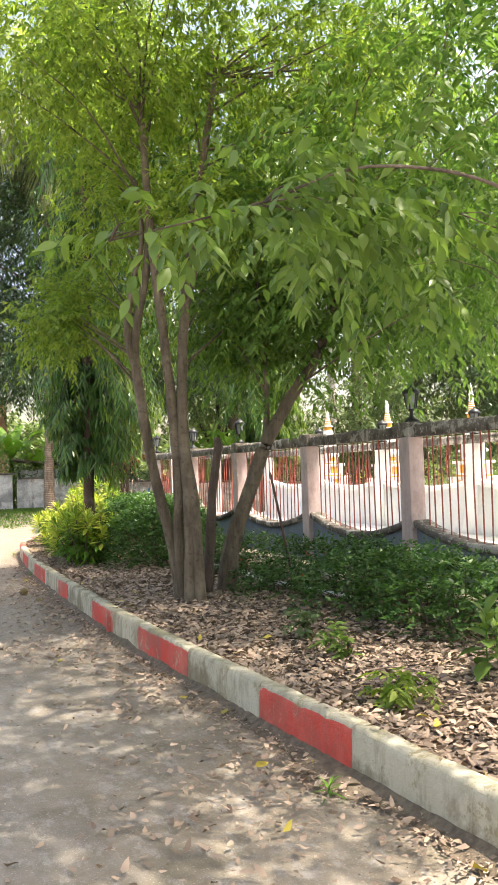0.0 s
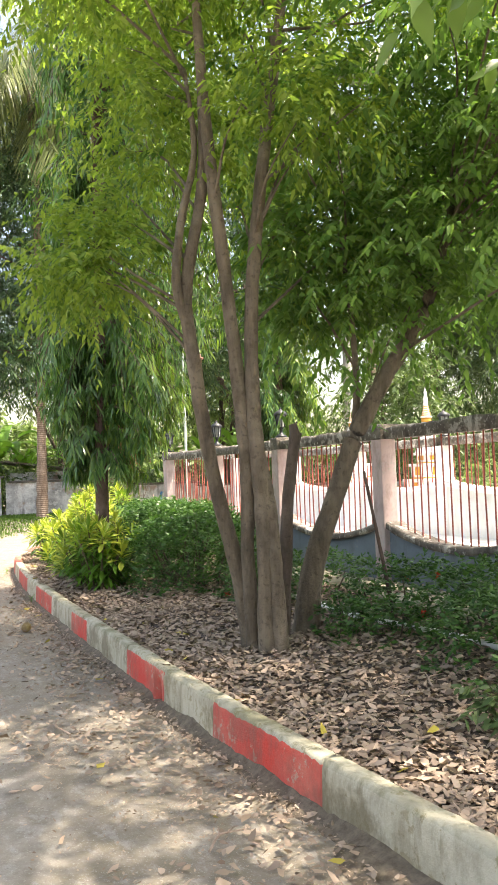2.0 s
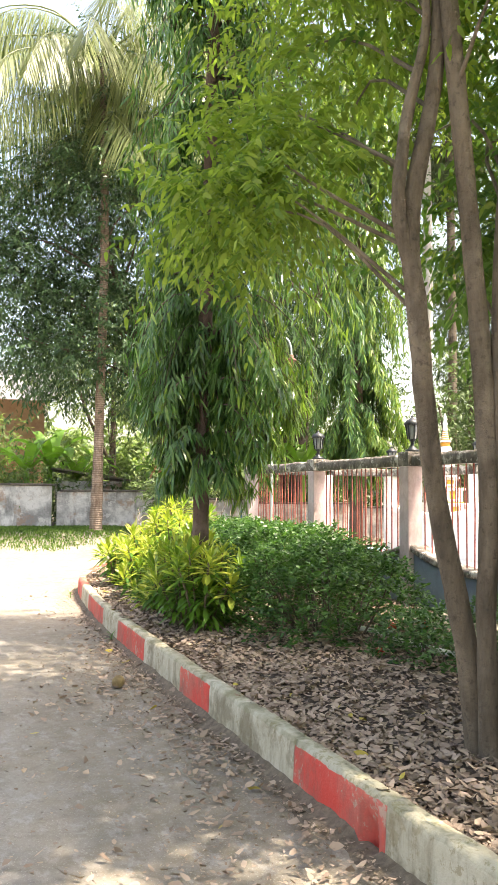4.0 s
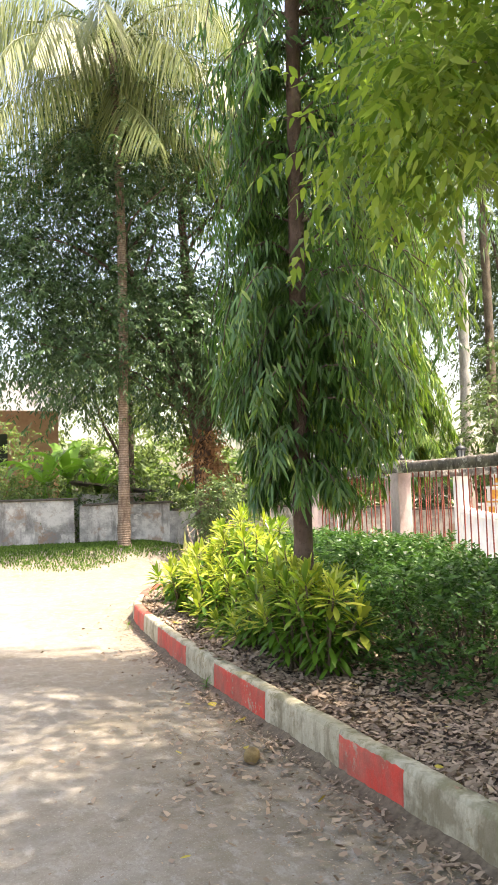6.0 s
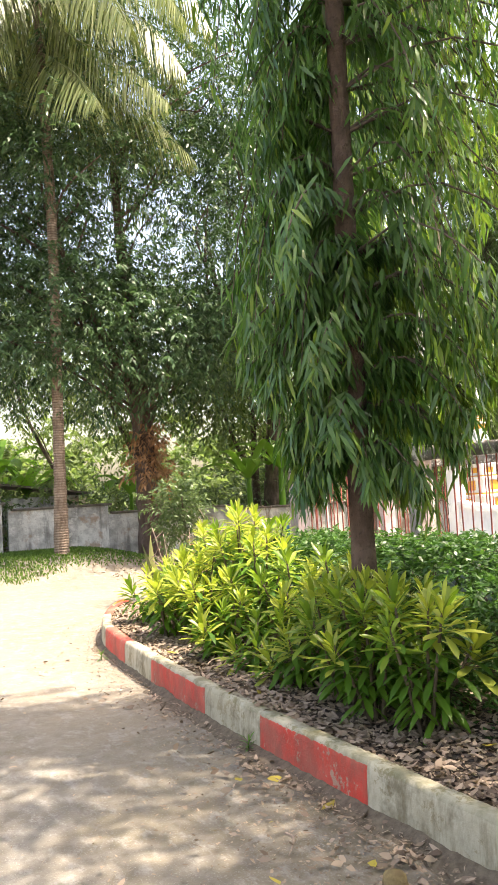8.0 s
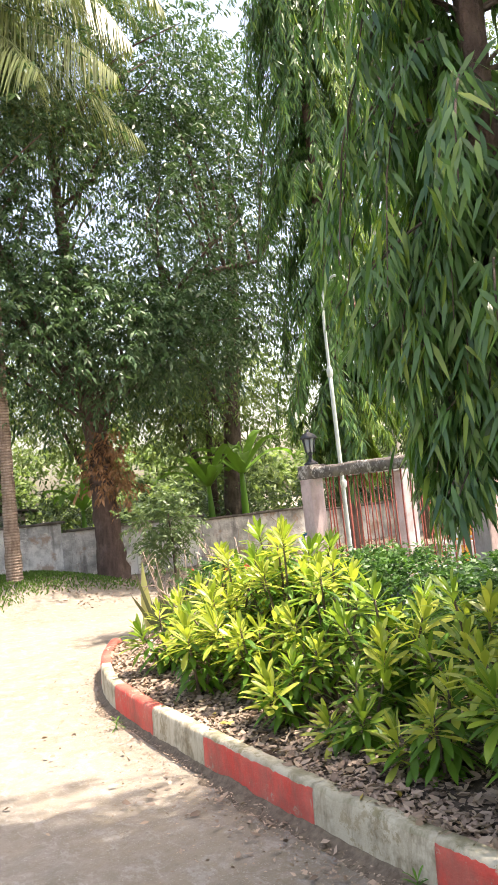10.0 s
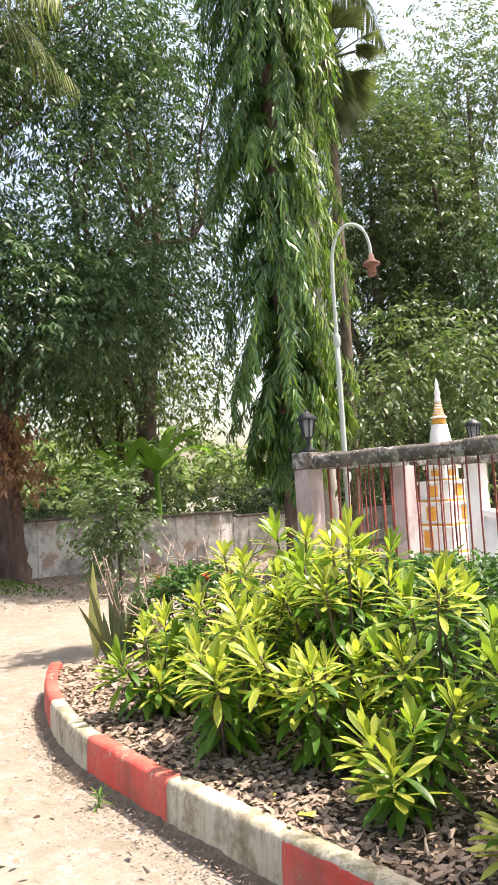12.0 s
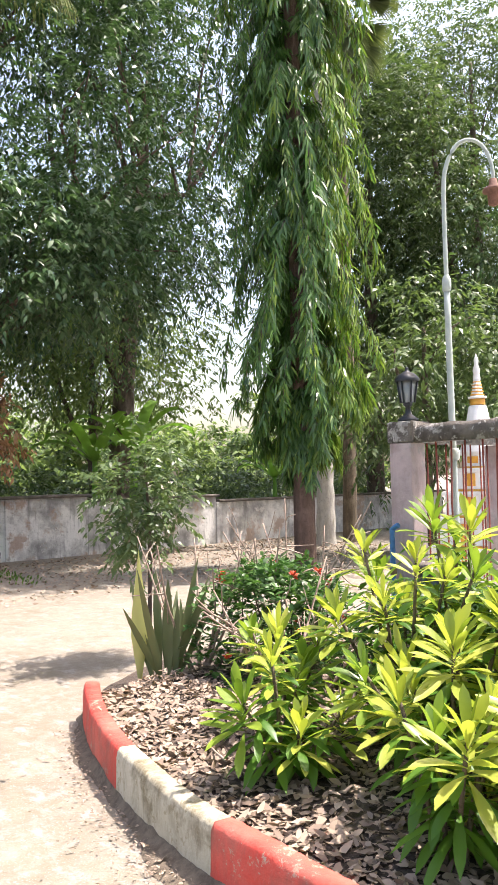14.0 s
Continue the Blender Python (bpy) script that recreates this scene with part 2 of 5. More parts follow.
M = {
    "ground": ground_mat(), "soil": soil_mat(), "coping": coping_mat(), "washed_soil": plain_mat("washed_soil", (0.095, 0.072, 0.05), (0.19, 0.15, 0.108), 0.95, 22, 0.0, 0.6), "wall": concrete_wall_mat(),
    "red": paint_mat("red_kerb_paint", (0.60, 0.052, 0.034), (0.44, 0.28, 0.21), 0.75, (0.20, 0.09, 0.065)),
    "white": paint_mat("white_kerb_paint", (0.50, 0.46, 0.355), (0.31, 0.265, 0.17), 1.2, (0.14, 0.112, 0.058)),
    "kerb_top": paint_mat("bare_kerb_cement", (0.44, 0.41, 0.32), (0.26, 0.23, 0.14), 1.1, (0.13, 0.12, 0.05), 0.95),
    "grey_wall": paint_mat("blue_grey_wall_paint", (0.15, 0.18, 0.205), (0.21, 0.22, 0.22), 0.1, (0.10, 0.10, 0.10)),
    "pink": paint_mat("faded_pink_plaster", (0.52, 0.40, 0.385), (0.40, 0.37, 0.35), 0.55, (0.24, 0.17, 0.15)),
    "cement": paint_mat("mossy_cement", (0.185, 0.158, 0.135), (0.11, 0.10, 0.082), 0.8, (0.045, 0.042, 0.035), 0.92),
    "whitewash": paint_mat("whitewash", (0.86, 0.85, 0.83), (0.74, 0.72, 0.70), 0.12, (0.60, 0.58, 0.57)),
    "bar": plain_mat("rusty_red_steel", (0.20, 0.045, 0.03), (0.36, 0.09, 0.06), 0.6, 9),
    "lamp_iron": plain_mat("black_iron", (0.015, 0.017, 0.02), (0.04, 0.043, 0.048), 0.45, 15, 0.3),
    "grey_paint": plain_mat("grey_green_pole_paint", (0.34, 0.39, 0.36), (0.48, 0.52, 0.48), 0.5, 6),
    "rust": plain_mat("rust", (0.11, 0.05, 0.035), (0.25, 0.125, 0.09), 0.85, 14),
    "gold": plain_mat("ochre_gold_paint", (0.68, 0.30, 0.03), (0.80, 0.42, 0.07), 0.5, 8),
    "blue": plain_mat("blue_plastic", (0.03, 0.13, 0.30), (0.06, 0.22, 0.42), 0.45, 8),
    "pale_blue": paint_mat("pale_blue_paint", (0.22, 0.42, 0.56), (0.40, 0.48, 0.52), 0.4, (0.25, 0.28, 0.30)),
    "bark": bark_mat("grey_brown_bark", (0.055, 0.041, 0.028), (0.19, 0.148, 0.102)),
    "bark_dark": bark_mat("dark_bark", (0.05, 0.036, 0.028), (0.15, 0.11, 0.085)),
    "bark_red": bark_mat("red_brown_bark", (0.06, 0.037, 0.028), (0.155, 0.10, 0.078)),
    "palm_bark": bark_mat("ringed_palm_bark", (0.13, 0.085, 0.06), (0.34, 0.26, 0.20), 12, 5.0),
    "pale_bark": bark_mat("pale_palm_bark", (0.33, 0.31, 0.28), (0.50, 0.47, 0.43), 10),
    "twig": plain_mat("bare_twig", (0.22, 0.16, 0.12), (0.40, 0.31, 0.25), 0.9, 20),
    "leaf_tri": leaf_mat("fresh_green_leaf", (0.055, 0.115, 0.022), (0.195, 0.255, 0.056), 0.42, 0.5, 1.9, gloss=0.25),
    "leaf_lean": leaf_mat("mid_green_leaf", (0.045, 0.12, 0.028), (0.135, 0.225, 0.06), 0.4, 0.44, 1.6, gloss=0.25),
    "leaf_near": leaf_mat("branch_leaf", (0.055, 0.115, 0.025), (0.15, 0.235, 0.055), 0.36, 0.38, 1.35, gloss=0.4),
    "leaf_mango": leaf_mat("dark_tree_leaf", (0.022, 0.062, 0.026), (0.078, 0.138, 0.06), 0.34, 0.24, 1.4, gloss=0.45),
    "leaf_mast": leaf_mat("mast_tree_leaf", (0.018, 0.07, 0.02), (0.095, 0.185, 0.054), 0.3, 0.34, 1.9, gloss=0.55),
    # young tips, and the sunlit side of the mast trees put into colour
    "leaf_mast_new_lit": leaf_mat("mast_tree_new_lit_leaf", (0.07, 0.15, 0.025), (0.21, 0.30, 0.06), 0.3, 0.34, 1.35, gloss=0.5),
    # paled so that the haze of distance is painted into the leaf
    "leaf_far": leaf_mat("haze_paled_leaf", (0.065, 0.115, 0.04), (0.17, 0.225, 0.095), 0.5, 0.42, 1.6),
    "leaf_back": leaf_mat("grey_green_leaf", (0.036, 0.072, 0.028), (0.11, 0.16, 0.066), 0.4, 0.3, 1.5, gloss=0.4),
    "leaf_hedge": leaf_mat("hedge_leaf", (0.016, 0.056, 0.016), (0.066, 0.142, 0.036), 0.38, 0.28, 1.7, gloss=0.3),
    "leaf_croton": leaf_mat("yellow_green_leaf", (0.11, 0.20, 0.022), (0.41, 0.435, 0.08), 0.33, 0.36, 1.35, gloss=0.45),
    "leaf_croton_mid": leaf_mat("fresh_croton_leaf", (0.06, 0.145, 0.018), (0.23, 0.32, 0.045), 0.33, 0.34, 1.4, gloss=0.45),
    "leaf_croton_low": leaf_mat("green_croton_leaf", (0.03, 0.10, 0.015), (0.10, 0.21, 0.025), 0.38, 0.3, 1.5),
    "leaf_palm": leaf_mat("palm_leaflet", (0.09, 0.135, 0.05), (0.23, 0.26, 0.11), 0.36, 0.3, 1.3, gloss=0.45),
    "leaf_fan": leaf_mat("fan_palm_leaf", (0.05, 0.075, 0.03), (0.13, 0.155, 0.07), 0.45, 0.3, 1.4),
    "leaf_banana": leaf_mat("banana_leaf", (0.08, 0.20, 0.03), (0.18, 0.34, 0.06), 0.4, 0.4, 1.6),
    "leaf_snake": leaf_mat("snake_plant_leaf", (0.05, 0.08, 0.035), (0.15, 0.18, 0.085), 0.45, 0.05, 1.0),
    "leaf_pale": leaf_mat("pale_pointed_leaf", (0.42, 0.44, 0.16), (0.50, 0.50, 0.20), 0.5, 0.2, 1.2),
    "dead": leaf_mat("dead_leaf", (0.12, 0.082, 0.06), (0.36, 0.275, 0.21), 0.75, 0.06, 1.0),
    "fallen": leaf_mat("yellow_fallen_leaf", (0.20, 0.15, 0.03), (0.42, 0.34, 0.06), 0.6, 0.1, 1.0),
    "dead_hang": leaf_mat("withered_leaf", (0.18, 0.09, 0.045), (0.40, 0.22, 0.12), 0.85, 0.15, 1.2),
    "grass": leaf_mat("grass_blade", (0.035, 0.085, 0.015), (0.11, 0.19, 0.035), 0.6, 0.3, 1.4),
    "flower": plain_mat("red_flower", (0.42, 0.03, 0.01), (0.65, 0.10, 0.03), 0.6, 30),
    "husk": plain_mat("dry_husk", (0.16, 0.11, 0.05), (0.36, 0.27, 0.12), 0.9, 14),
    "lamp_glass": plain_mat("frosted_lamp_glass", (0.24, 0.25, 0.25), (0.34, 0.35, 0.34), 0.2, 5, 0, 0),
    "roof": plain_mat("tin_roof", (0.34, 0.34, 0.335), (0.48, 0.48, 0.475), 0.5, 3),
    "brick": plain_mat("orange_wall", (0.38, 0.20, 0.13), (0.50, 0.30, 0.20), 0.85, 3),
    "dark_pane": plain_mat("dark_window", (0.02, 0.022, 0.025), (0.035, 0.04, 0.042), 0.15, 3, 0, 0),
}


# ---- mesh helpers ----
def np_mesh(name, verts, tris):
    me = bpy.data.meshes.new(name)
    v, f = np.ascontiguousarray(verts, np.float32), np.ascontiguousarray(tris, np.int32)
    me.vertices.add(len(v))
    me.vertices.foreach_set("co", v.ravel())
    k = f.shape[1]
    me.loops.add(f.size)
    me.loops.foreach_set("vertex_index", f.ravel())
    me.polygons.add(len(f))
    me.polygons.foreach_set("loop_start", np.arange(0, f.size, k, dtype=np.int32))
    me.update(calc_edges=True)
    return me


def join(items):
    """Lay lists of (verts, faces) into one."""
    vs, fs, n = [], [], 0
    for v, f in items:
        vs.append(v)
        fs.append(f + n)
        n += len(v)
    return np.concatenate(vs), np.concatenate(fs)


def part(name, geo, material, parent=None, label="", smooth=False, kind=""):
    """One mesh object, from a bmesh, a mesh or (verts, faces)."""
    if isinstance(geo, tuple):
        me = np_mesh(name, *geo)
    elif isinstance(geo, bmesh.types.BMesh):
        me = bpy.data.meshes.new(name)
        geo.to_mesh(me)
        geo.free()
    else:
        me = geo
    if not me.materials:
        me.materials.append(material)
    if smooth:
        me.polygons.foreach_set("use_smooth", np.ones(len(me.polygons), bool))
    ob = new(name, me)
    if parent:
        ob.parent = parent
    if label or kind:
        tagged(ob, label, kind=kind)
    return ob


def thing(name, label, category, group="", kind="", at=(0, 0, 0), rz=0.0):
    ob = new(name)
    ob.empty_display_size = 0.1
    ob.matrix_basis = pose(*at, 0, 0, rz)
    return tagged(ob, label, category, group, kind)


def box(bm, x0, y0, z0, x1, y1, z1, bevel=0.0):
    r = bmesh.ops.create_cube(bm, size=1.0, matrix=Matrix.Translation(((x0 + x1) / 2, (y0 + y1) / 2, (z0 + z1) / 2)) @ Matrix.Diagonal((x1 - x0, y1 - y0, z1 - z0, 1)))
    if bevel:
        bmesh.ops.bevel(bm, geom=list({e for v in r["verts"] for e in v.link_edges}), offset=bevel, segments=2, affect="EDGES", profile=0.6)
    return bm


def a_box(*a, bevel=0.0):
    return box(bmesh.new(), *a, bevel=bevel)


def lathe(profile, sides=12, centre=(0, 0, 0)):
    """A turned shape from (radius, height) pairs."""
    a = np.linspace(0, 2 * np.pi, sides, endpoint=False)
    v = np.array([(r * math.cos(t) + centre[0], r * math.sin(t) + centre[1], h + centre[2]) for r, h in profile for t in a])
    f = [(i * sides + j, i * sides + (j + 1) % sides, (i + 1) * sides + (j + 1) % sides, (i + 1) * sides + j) for i in range(len(profile) - 1) for j in range(sides)]
    return v, np.array(f)


def smooth_line(points, n):
    """Points spread evenly by index along a Catmull-Rom line."""
    p = np.array(points, float)
    p = np.vstack([2 * p[0] - p[1], p, 2 * p[-1] - p[-2]])
    out = []
    for s in np.linspace(0, len(p) - 3 - 1e-6, n):
        i, u = int(s), s - int(s)
        a, b, c, d = p[i:i + 4]
        out.append(0.5 * (2 * b + (c - a) * u + (2 * a - 5 * b + 4 * c - d) * u * u + (3 * b - a - 3 * c + d) * u ** 3))
    return np.array(out)


def tube(line, radii, sides=8, lumpy=0.0):
    line = np.asarray(line, float)
    n = len(line)
    r = np.interp(np.linspace(0, 1, n), np.linspace(0, 1, len(radii)), radii)
    d = np.gradient(line, axis=0)
    d /= np.linalg.norm(d, axis=1, keepdims=True) + 1e-9
    ref = np.where(np.abs(d[:, 2:3]) > 0.9, np.array([[1.0, 0, 0]]), np.array([[0, 0, 1.0]]))
    s = np.cross(d, ref)
    s /= np.linalg.norm(s, axis=1, keepdims=True)
    u = np.cross(s, d)
    a = np.linspace(0, 2 * np.pi, sides, endpoint=False)
    rr = r[:, None] * (1 + lumpy * RNG.normal(size=(n, sides)))
    v = line[:, None] + rr[..., None] * (np.cos(a)[None, :, None] * s[:, None] + np.sin(a)[None, :, None] * u[:, None])
    f = [(i * sides + j, i * sides + (j + 1) % sides, (i + 1) * sides + (j + 1) % sides, (i + 1) * sides + j) for i in range(n - 1) for j in range(sides)]
    cap = (n - 1) * sides
    f += [(cap, cap + j, cap + j + 1, cap + j + 2) for j in range(1, sides - 2, 2)]
    return v.reshape(-1, 3), np.array(f)


def unit(a):
    return a / (np.linalg.norm(a, axis=-1, keepdims=True) + 1e-9)


def leaves(P, D, N, L, W, droop=0.15, cup=0.15, fine=True):
    """Leaf blades: base P, way D, face N, with length L and width W for each; a long oval with a pointed tip."""
    n = len(P)
    L, W = np.broadcast_to(L, n)[:, None], np.broadcast_to(W, n)[:, None]
    D = unit(D)
    S = unit(np.cross(D, N))
    N = np.cross(S, D)
    down = np.array([[0, 0, -1.0]])
    if fine:
        rows = [P, P + D * L * 0.3 + S * W * 0.5 + N * W * cup, P + D * L * 0.3 - S * W * 0.5 + N * W * cup,
                P + D * L * 0.7 + S * W * 0.36 + down * L * droop * 0.45, P + D * L * 0.7 - S * W * 0.36 + down * L * droop * 0.45, P + D * L + down * L * droop]
        f = np.array([(0, 2, 1), (1, 2, 4), (1, 4, 3), (3, 4, 5)])
    else:
        rows = [P, P + D * L * 0.45 + S * W * 0.5 + N * W * cup, P + D * L * 0.45 - S * W * 0.5 + N * W * cup, P + D * L + down * L * droop]
        f = np.array([(0, 2, 1), (1, 2, 3)])
    k = len(rows)
    v = np.stack(rows, 1).reshape(-1, 3)
    return v, (f[None] + (np.arange(n) * k)[:, None, None]).reshape(-1, 3)


def oval_blades(P, D, N, L, W, droop):
    """Broad leaves seen close: an oval blade with a drip tip, folded along its midrib."""
    n = len(P)
    s = np.linspace(0, 1, 8)
    w = np.array([0.05, 0.6, 0.93, 1.0, 0.88, 0.58, 0.2, 0.01])
    D = unit(D)
    S = unit(np.cross(D, N))
    N = np.cross(S, D)
    L, W = np.broadcast_to(L, n)[:, None, None], np.broadcast_to(W, n)[:, None, None]
    mid = P[:, None] + D[:, None] * L * s[None, :, None]
    mid[..., 2] -= droop * L[..., 0] * s[None] ** 2
    e = S[:, None] * W * 0.5 * w[None, :, None]
    up = N[:, None] * W * 0.12 * w[None, :, None]
    v = np.concatenate([mid + e + up, mid, mid - e + up], 1)
    f = [t for r in range(2) for j in range(7) for t in ((r * 8 + j, r * 8 + j + 1, r * 8 + j + 9), (r * 8 + j, r * 8 + j + 9, r * 8 + j + 8))]
    return v.reshape(-1, 3), (np.array(f)[None] + (np.arange(n) * 24)[:, None, None]).reshape(-1, 3)


def rand_dirs(n, up=0.0):
    d = RNG.normal(size=(n, 3))
    d[:, 2] += up
    return unit(d)


def twigs(B, D, length, count, L, W, hang=0.4, spread=0.9, droop=0.2, fine=True, sag=0.25):
    """Leafy twigs: from bases B along D, each with count leaves set left and right."""
    n = len(B)
    length = np.broadcast_to(length, n)
    s = (np.arange(count) + 0.6) / count
    side = unit(np.cross(D, np.array([[0, 0, 1.0]])) + 1e-4)
    P = B[:, None] + D[:, None] * (length[:, None] * s)[..., None]
    P[..., 2] -= sag * length[:, None] * s ** 2
    sign = np.where(np.arange(count) % 2, 1.0, -1.0)[None, :, None]
    LD = D[:, None] * 0.55 + side[:, None] * sign * spread + RNG.normal(size=(n, count, 3)) * 0.3
    LD[..., 2] -= hang
    LN = np.array([0, 0, 1.0]) + RNG.normal(size=(n, count, 3)) * 0.45
    k = n * count
    ls = L * RNG.uniform(0.65, 1.2, k)
    if fine == "oval":
        return oval_blades(P.reshape(-1, 3), LD.reshape(-1, 3), LN.reshape(-1, 3), ls, ls * (W / L), droop)
    return leaves(P.reshape(-1, 3), LD.reshape(-1, 3), LN.reshape(-1, 3), ls, ls * (W / L), droop, 0.12, fine)


def blob_points(n, centre, radii, clumps=26, tight=0.34, hollow=0.25):
    """Twig bases in uneven clumps inside an ellipsoid, with the ways outward."""
    c = rand_dirs(clumps) * (RNG.uniform(hollow, 1.0, (clumps, 1)) ** 0.6)
    size = RNG.uniform(0.6, 1.25, clumps) * tight
    i = RNG.integers(0, clumps, n)
    p = c[i] + RNG.normal(size=(n, 3)) * size[i][:, None] * np.array([1, 1, 0.75])
    d = unit(p - c[i] * 0.75 + RNG.normal(size=(n, 3)) * 0.3)
    return np.array(centre) + p * np.array(radii), d, np.array(centre) + c * np.array(radii)


# ---- ground ----
def rise(x, y):
    """The verge climbs a little towards the far wall, west of the big tree."""
    a = min(1, max(0, (7.6 - x) / 2.4))
    b = min(1, max(0, (y - 22.3) / 2.8))
    return 0.42 * a * a * (3 - 2 * a) * b * b * (3 - 2 * b)


def ground_sheet():
    xs = np.concatenate([[-600, -200, -80, -40, -20, -12], np.arange(-8, 18, 0.5), [19, 22, 27, 36, 60, 120, 300, 600]])
    ys = np.concatenate([[-600, -200, -80, -40, -20, -12], np.arange(-8, 28, 0.5), [29, 32, 36, 45, 70, 150, 300, 600]])
    v = np.array([(x, y, rise(x, y) + 0.012 * noise.noise((x * 0.7, y * 0.7, 0)) - (0.012 if abs(x) < 40 else 0)) for y in ys for x in xs])
    w = len(xs)
    f = np.array([(j * w + i, j * w + i + 1, (j + 1) * w + i + 1, (j + 1) * w + i) for j in range(len(ys) - 1) for i in range(w - 1)])
    ob = part("ground", (v, f), M["ground"], smooth=True)
    return tagged(ob, "dusty weathered concrete drive with sandy dirt", "ground", kind="structure")


ground_sheet()

# The kerb's road-side top edge, and where its paint changes.
KERB = smooth_line([(2.75, -7), (2.5, -3), (2.24, 0), (2.08, 2), (1.95, 4), (1.9, 6), (1.88, 8), (1.88, 10), (1.95, 12), (2.13, 14), (2.42, 15.1), (2.85, 16.05), (3.35, 16.75), (4.1, 17.3), (5.0, 17.6)], 1200)
PAINT = [-7.0, -4.8, -3.6, -2.2, -1.0, 0.36, 1.38, 2.53, 3.72, 4.57, 5.46, 6.85, 7.55, 8.7, 9.86, 10.78, 12.08, 13.03, 14.05, 15.1, 16.42]
KERB_W, KERB_H = 0.115, 0.25


def kerb():
    k = thing("kerb", "low concrete kerb painted in red and white blocks", "kerb", kind="structure")
    side = unit(np.gradient(KERB, axis=0))
    inner = KERB + np.stack([side[:, 1], -side[:, 0]], 1) * KERB_W
    for i, (a, b) in enumerate(zip(PAINT, PAINT[1:])):
        i0, i1 = np.searchsorted(KERB[:, 1], (a, b))
        o, n = KERB[i0:i1 + 1], inner[i0:i1 + 1]
        if len(o) < 3:
            continue
        rows = []
        for p, q in zip(o, n):
            w = q - p
            j = 0.012 * noise.noise((p[0] * 3, p[1] * 3, 0)) + 0.007 * noise.noise((p[0] * 17, p[1] * 17, 5))
            h = KERB_H + 0.010 * noise.noise((p[0] * 2, p[1] * 2, 3)) + 0.006 * noise.noise((p[0] * 23, p[1] * 23, 9))
            gone = abs(p[1] - 4.7) < 0.075 + 0.02 * noise.noise((p[1] * 40, 1.0, 0))
            for u, z in ((0.55 if gone else -0.16, -0.06), (0.5 if gone else -0.06 + j, 0.075 if gone else 0.06), (-0.02 + j * 2, h - 0.05), (0.03 + j * 3, h - 0.018 - 0.016 * abs(noise.noise((p[0] * 31, p[1] * 31, 2))) - 0.018 * max(0, noise.noise((p[0] * 6, p[1] * 6, 8)))), (0.14, h), (0.85, h + j * 0.3), (0.97, h - 0.025), (1.05, -0.05)):
                rows.append((*(p + w * u), z))
        s = 8
        f = [(r * s + c, (r + 1) * s + c, (r + 1) * s + c + 1, r * s + c + 1) for r in range(len(o) - 1) for c in range(s - 1)]
        e = (len(o) - 1) * s
        f += [(0, 1, 2, 7), (2, 3, 6, 7), (3, 4, 5, 6), (e + 7, e + 2, e + 1, e), (e + 7, e + 6, e + 3, e + 2), (e + 6, e + 5, e + 4, e + 3)]
        ob = part("kerb_block", (np.array(rows), np.array(f)), M["red" if i % 2 else "white"], k, "chipped red kerb block" if i % 2 else "stained white kerb block")
        if a < 12:
            # the flat top was never painted, and the paint has flaked off along its edge
            ob.data.materials.append(M["kerb_top"])
            for q, face in enumerate(ob.data.polygons):
                col, r = q % (s - 1), q // (s - 1)
                if q < (len(o) - 1) * (s - 1) and col >= 3:
                    face.material_index = 1
    return inner


KERB_IN = kerb()


def soil_bank():
    """Soil and rotted leaves washed up along the foot of the kerb."""
    side = unit(np.gradient(KERB, axis=0))
    out = np.stack([-side[:, 1], side[:, 0]], 1)
    v = []
    run = KERB[:, 1] < 16.45
    for p, o in zip(KERB[run][::2], out[run][::2]):
        w = 0.10 + 0.30 * max(0, noise.noise((p[1] * 1.3, 1.0, 0))) + 0.05 * noise.noise((p[1] * 7, 4.0, 0))
        h = 0.038 + 0.035 * max(0, noise.noise((p[1] * 2.1, 7.0, 0))) + 0.012 * noise.noise((p[1] * 13, 2.0, 0))
        w *= 0.55 if p[1] > 12 else 1
        h *= 0.15 if abs(p[1] - 4.7) < 0.1 else 1
        for u, z in ((-0.03, h), (0.012, h), (w * 0.35, h * 0.55), (w * 0.7, h * 0.18), (w, -0.012)):
            v.append((*(p + o * u), z + 0.005 * noise.noise((p[0] * 40 + u * 60, p[1] * 40, 0))))
    n = len(v) // 5
    f = [(r * 5 + c, r * 5 + c + 1, (r + 1) * 5 + c + 1, (r + 1) * 5 + c) for r in range(n - 1) for c in range(4)]
    ob = part("soil_bank", (np.array(v), np.array(f)), M["washed_soil"])
    return tagged(ob, "dark washed-up soil along the foot of the kerb", "soil", kind="stuff")


soil_bank()


def bed_z(x, y):
    if y > 16.2:
        return 0.02 + 0.16 * max(0.0, 1 - (y - 16.2) / 1.0) + 0.02 * noise.noise((x * 2, y * 2, 2))
    return 0.20 + 0.04 * noise.noise((x * 0.8, y * 0.8, 2)) + 0.02 * noise.noise((x * 3, y * 3, 4)) + 0.05 * min(1, max(0, (x - 2.4) / 2))


def bed():
    ks = KERB_IN[::8]
    n = 20
    v, f = [], []
    for i, (kx, ky) in enumerate(ks):
        far = (5.62, ky) if ky < 15.4 else (5.62 - (ky - 15.4) * 0.2, max(ky, 17.0) - 0.02)
        for j in range(n):
            u = j / (n - 1)
            x, y = kx + (far[0] - kx) * u, ky + (far[1] - ky) * u
            v.append((x, y, bed_z(x, y)))
    for i in range(len(ks) - 1):
        for j in range(n - 1):
            f.append((i * n + j, i * n + j + 1, (i + 1) * n + j + 1, (i + 1) * n + j))
    ob = part("planting_bed", (np.array(v), np.array(f)), M["soil"], smooth=True)
    tagged(ob, "raised bed of dark soil behind the kerb", "planting bed", kind="structure")


bed()


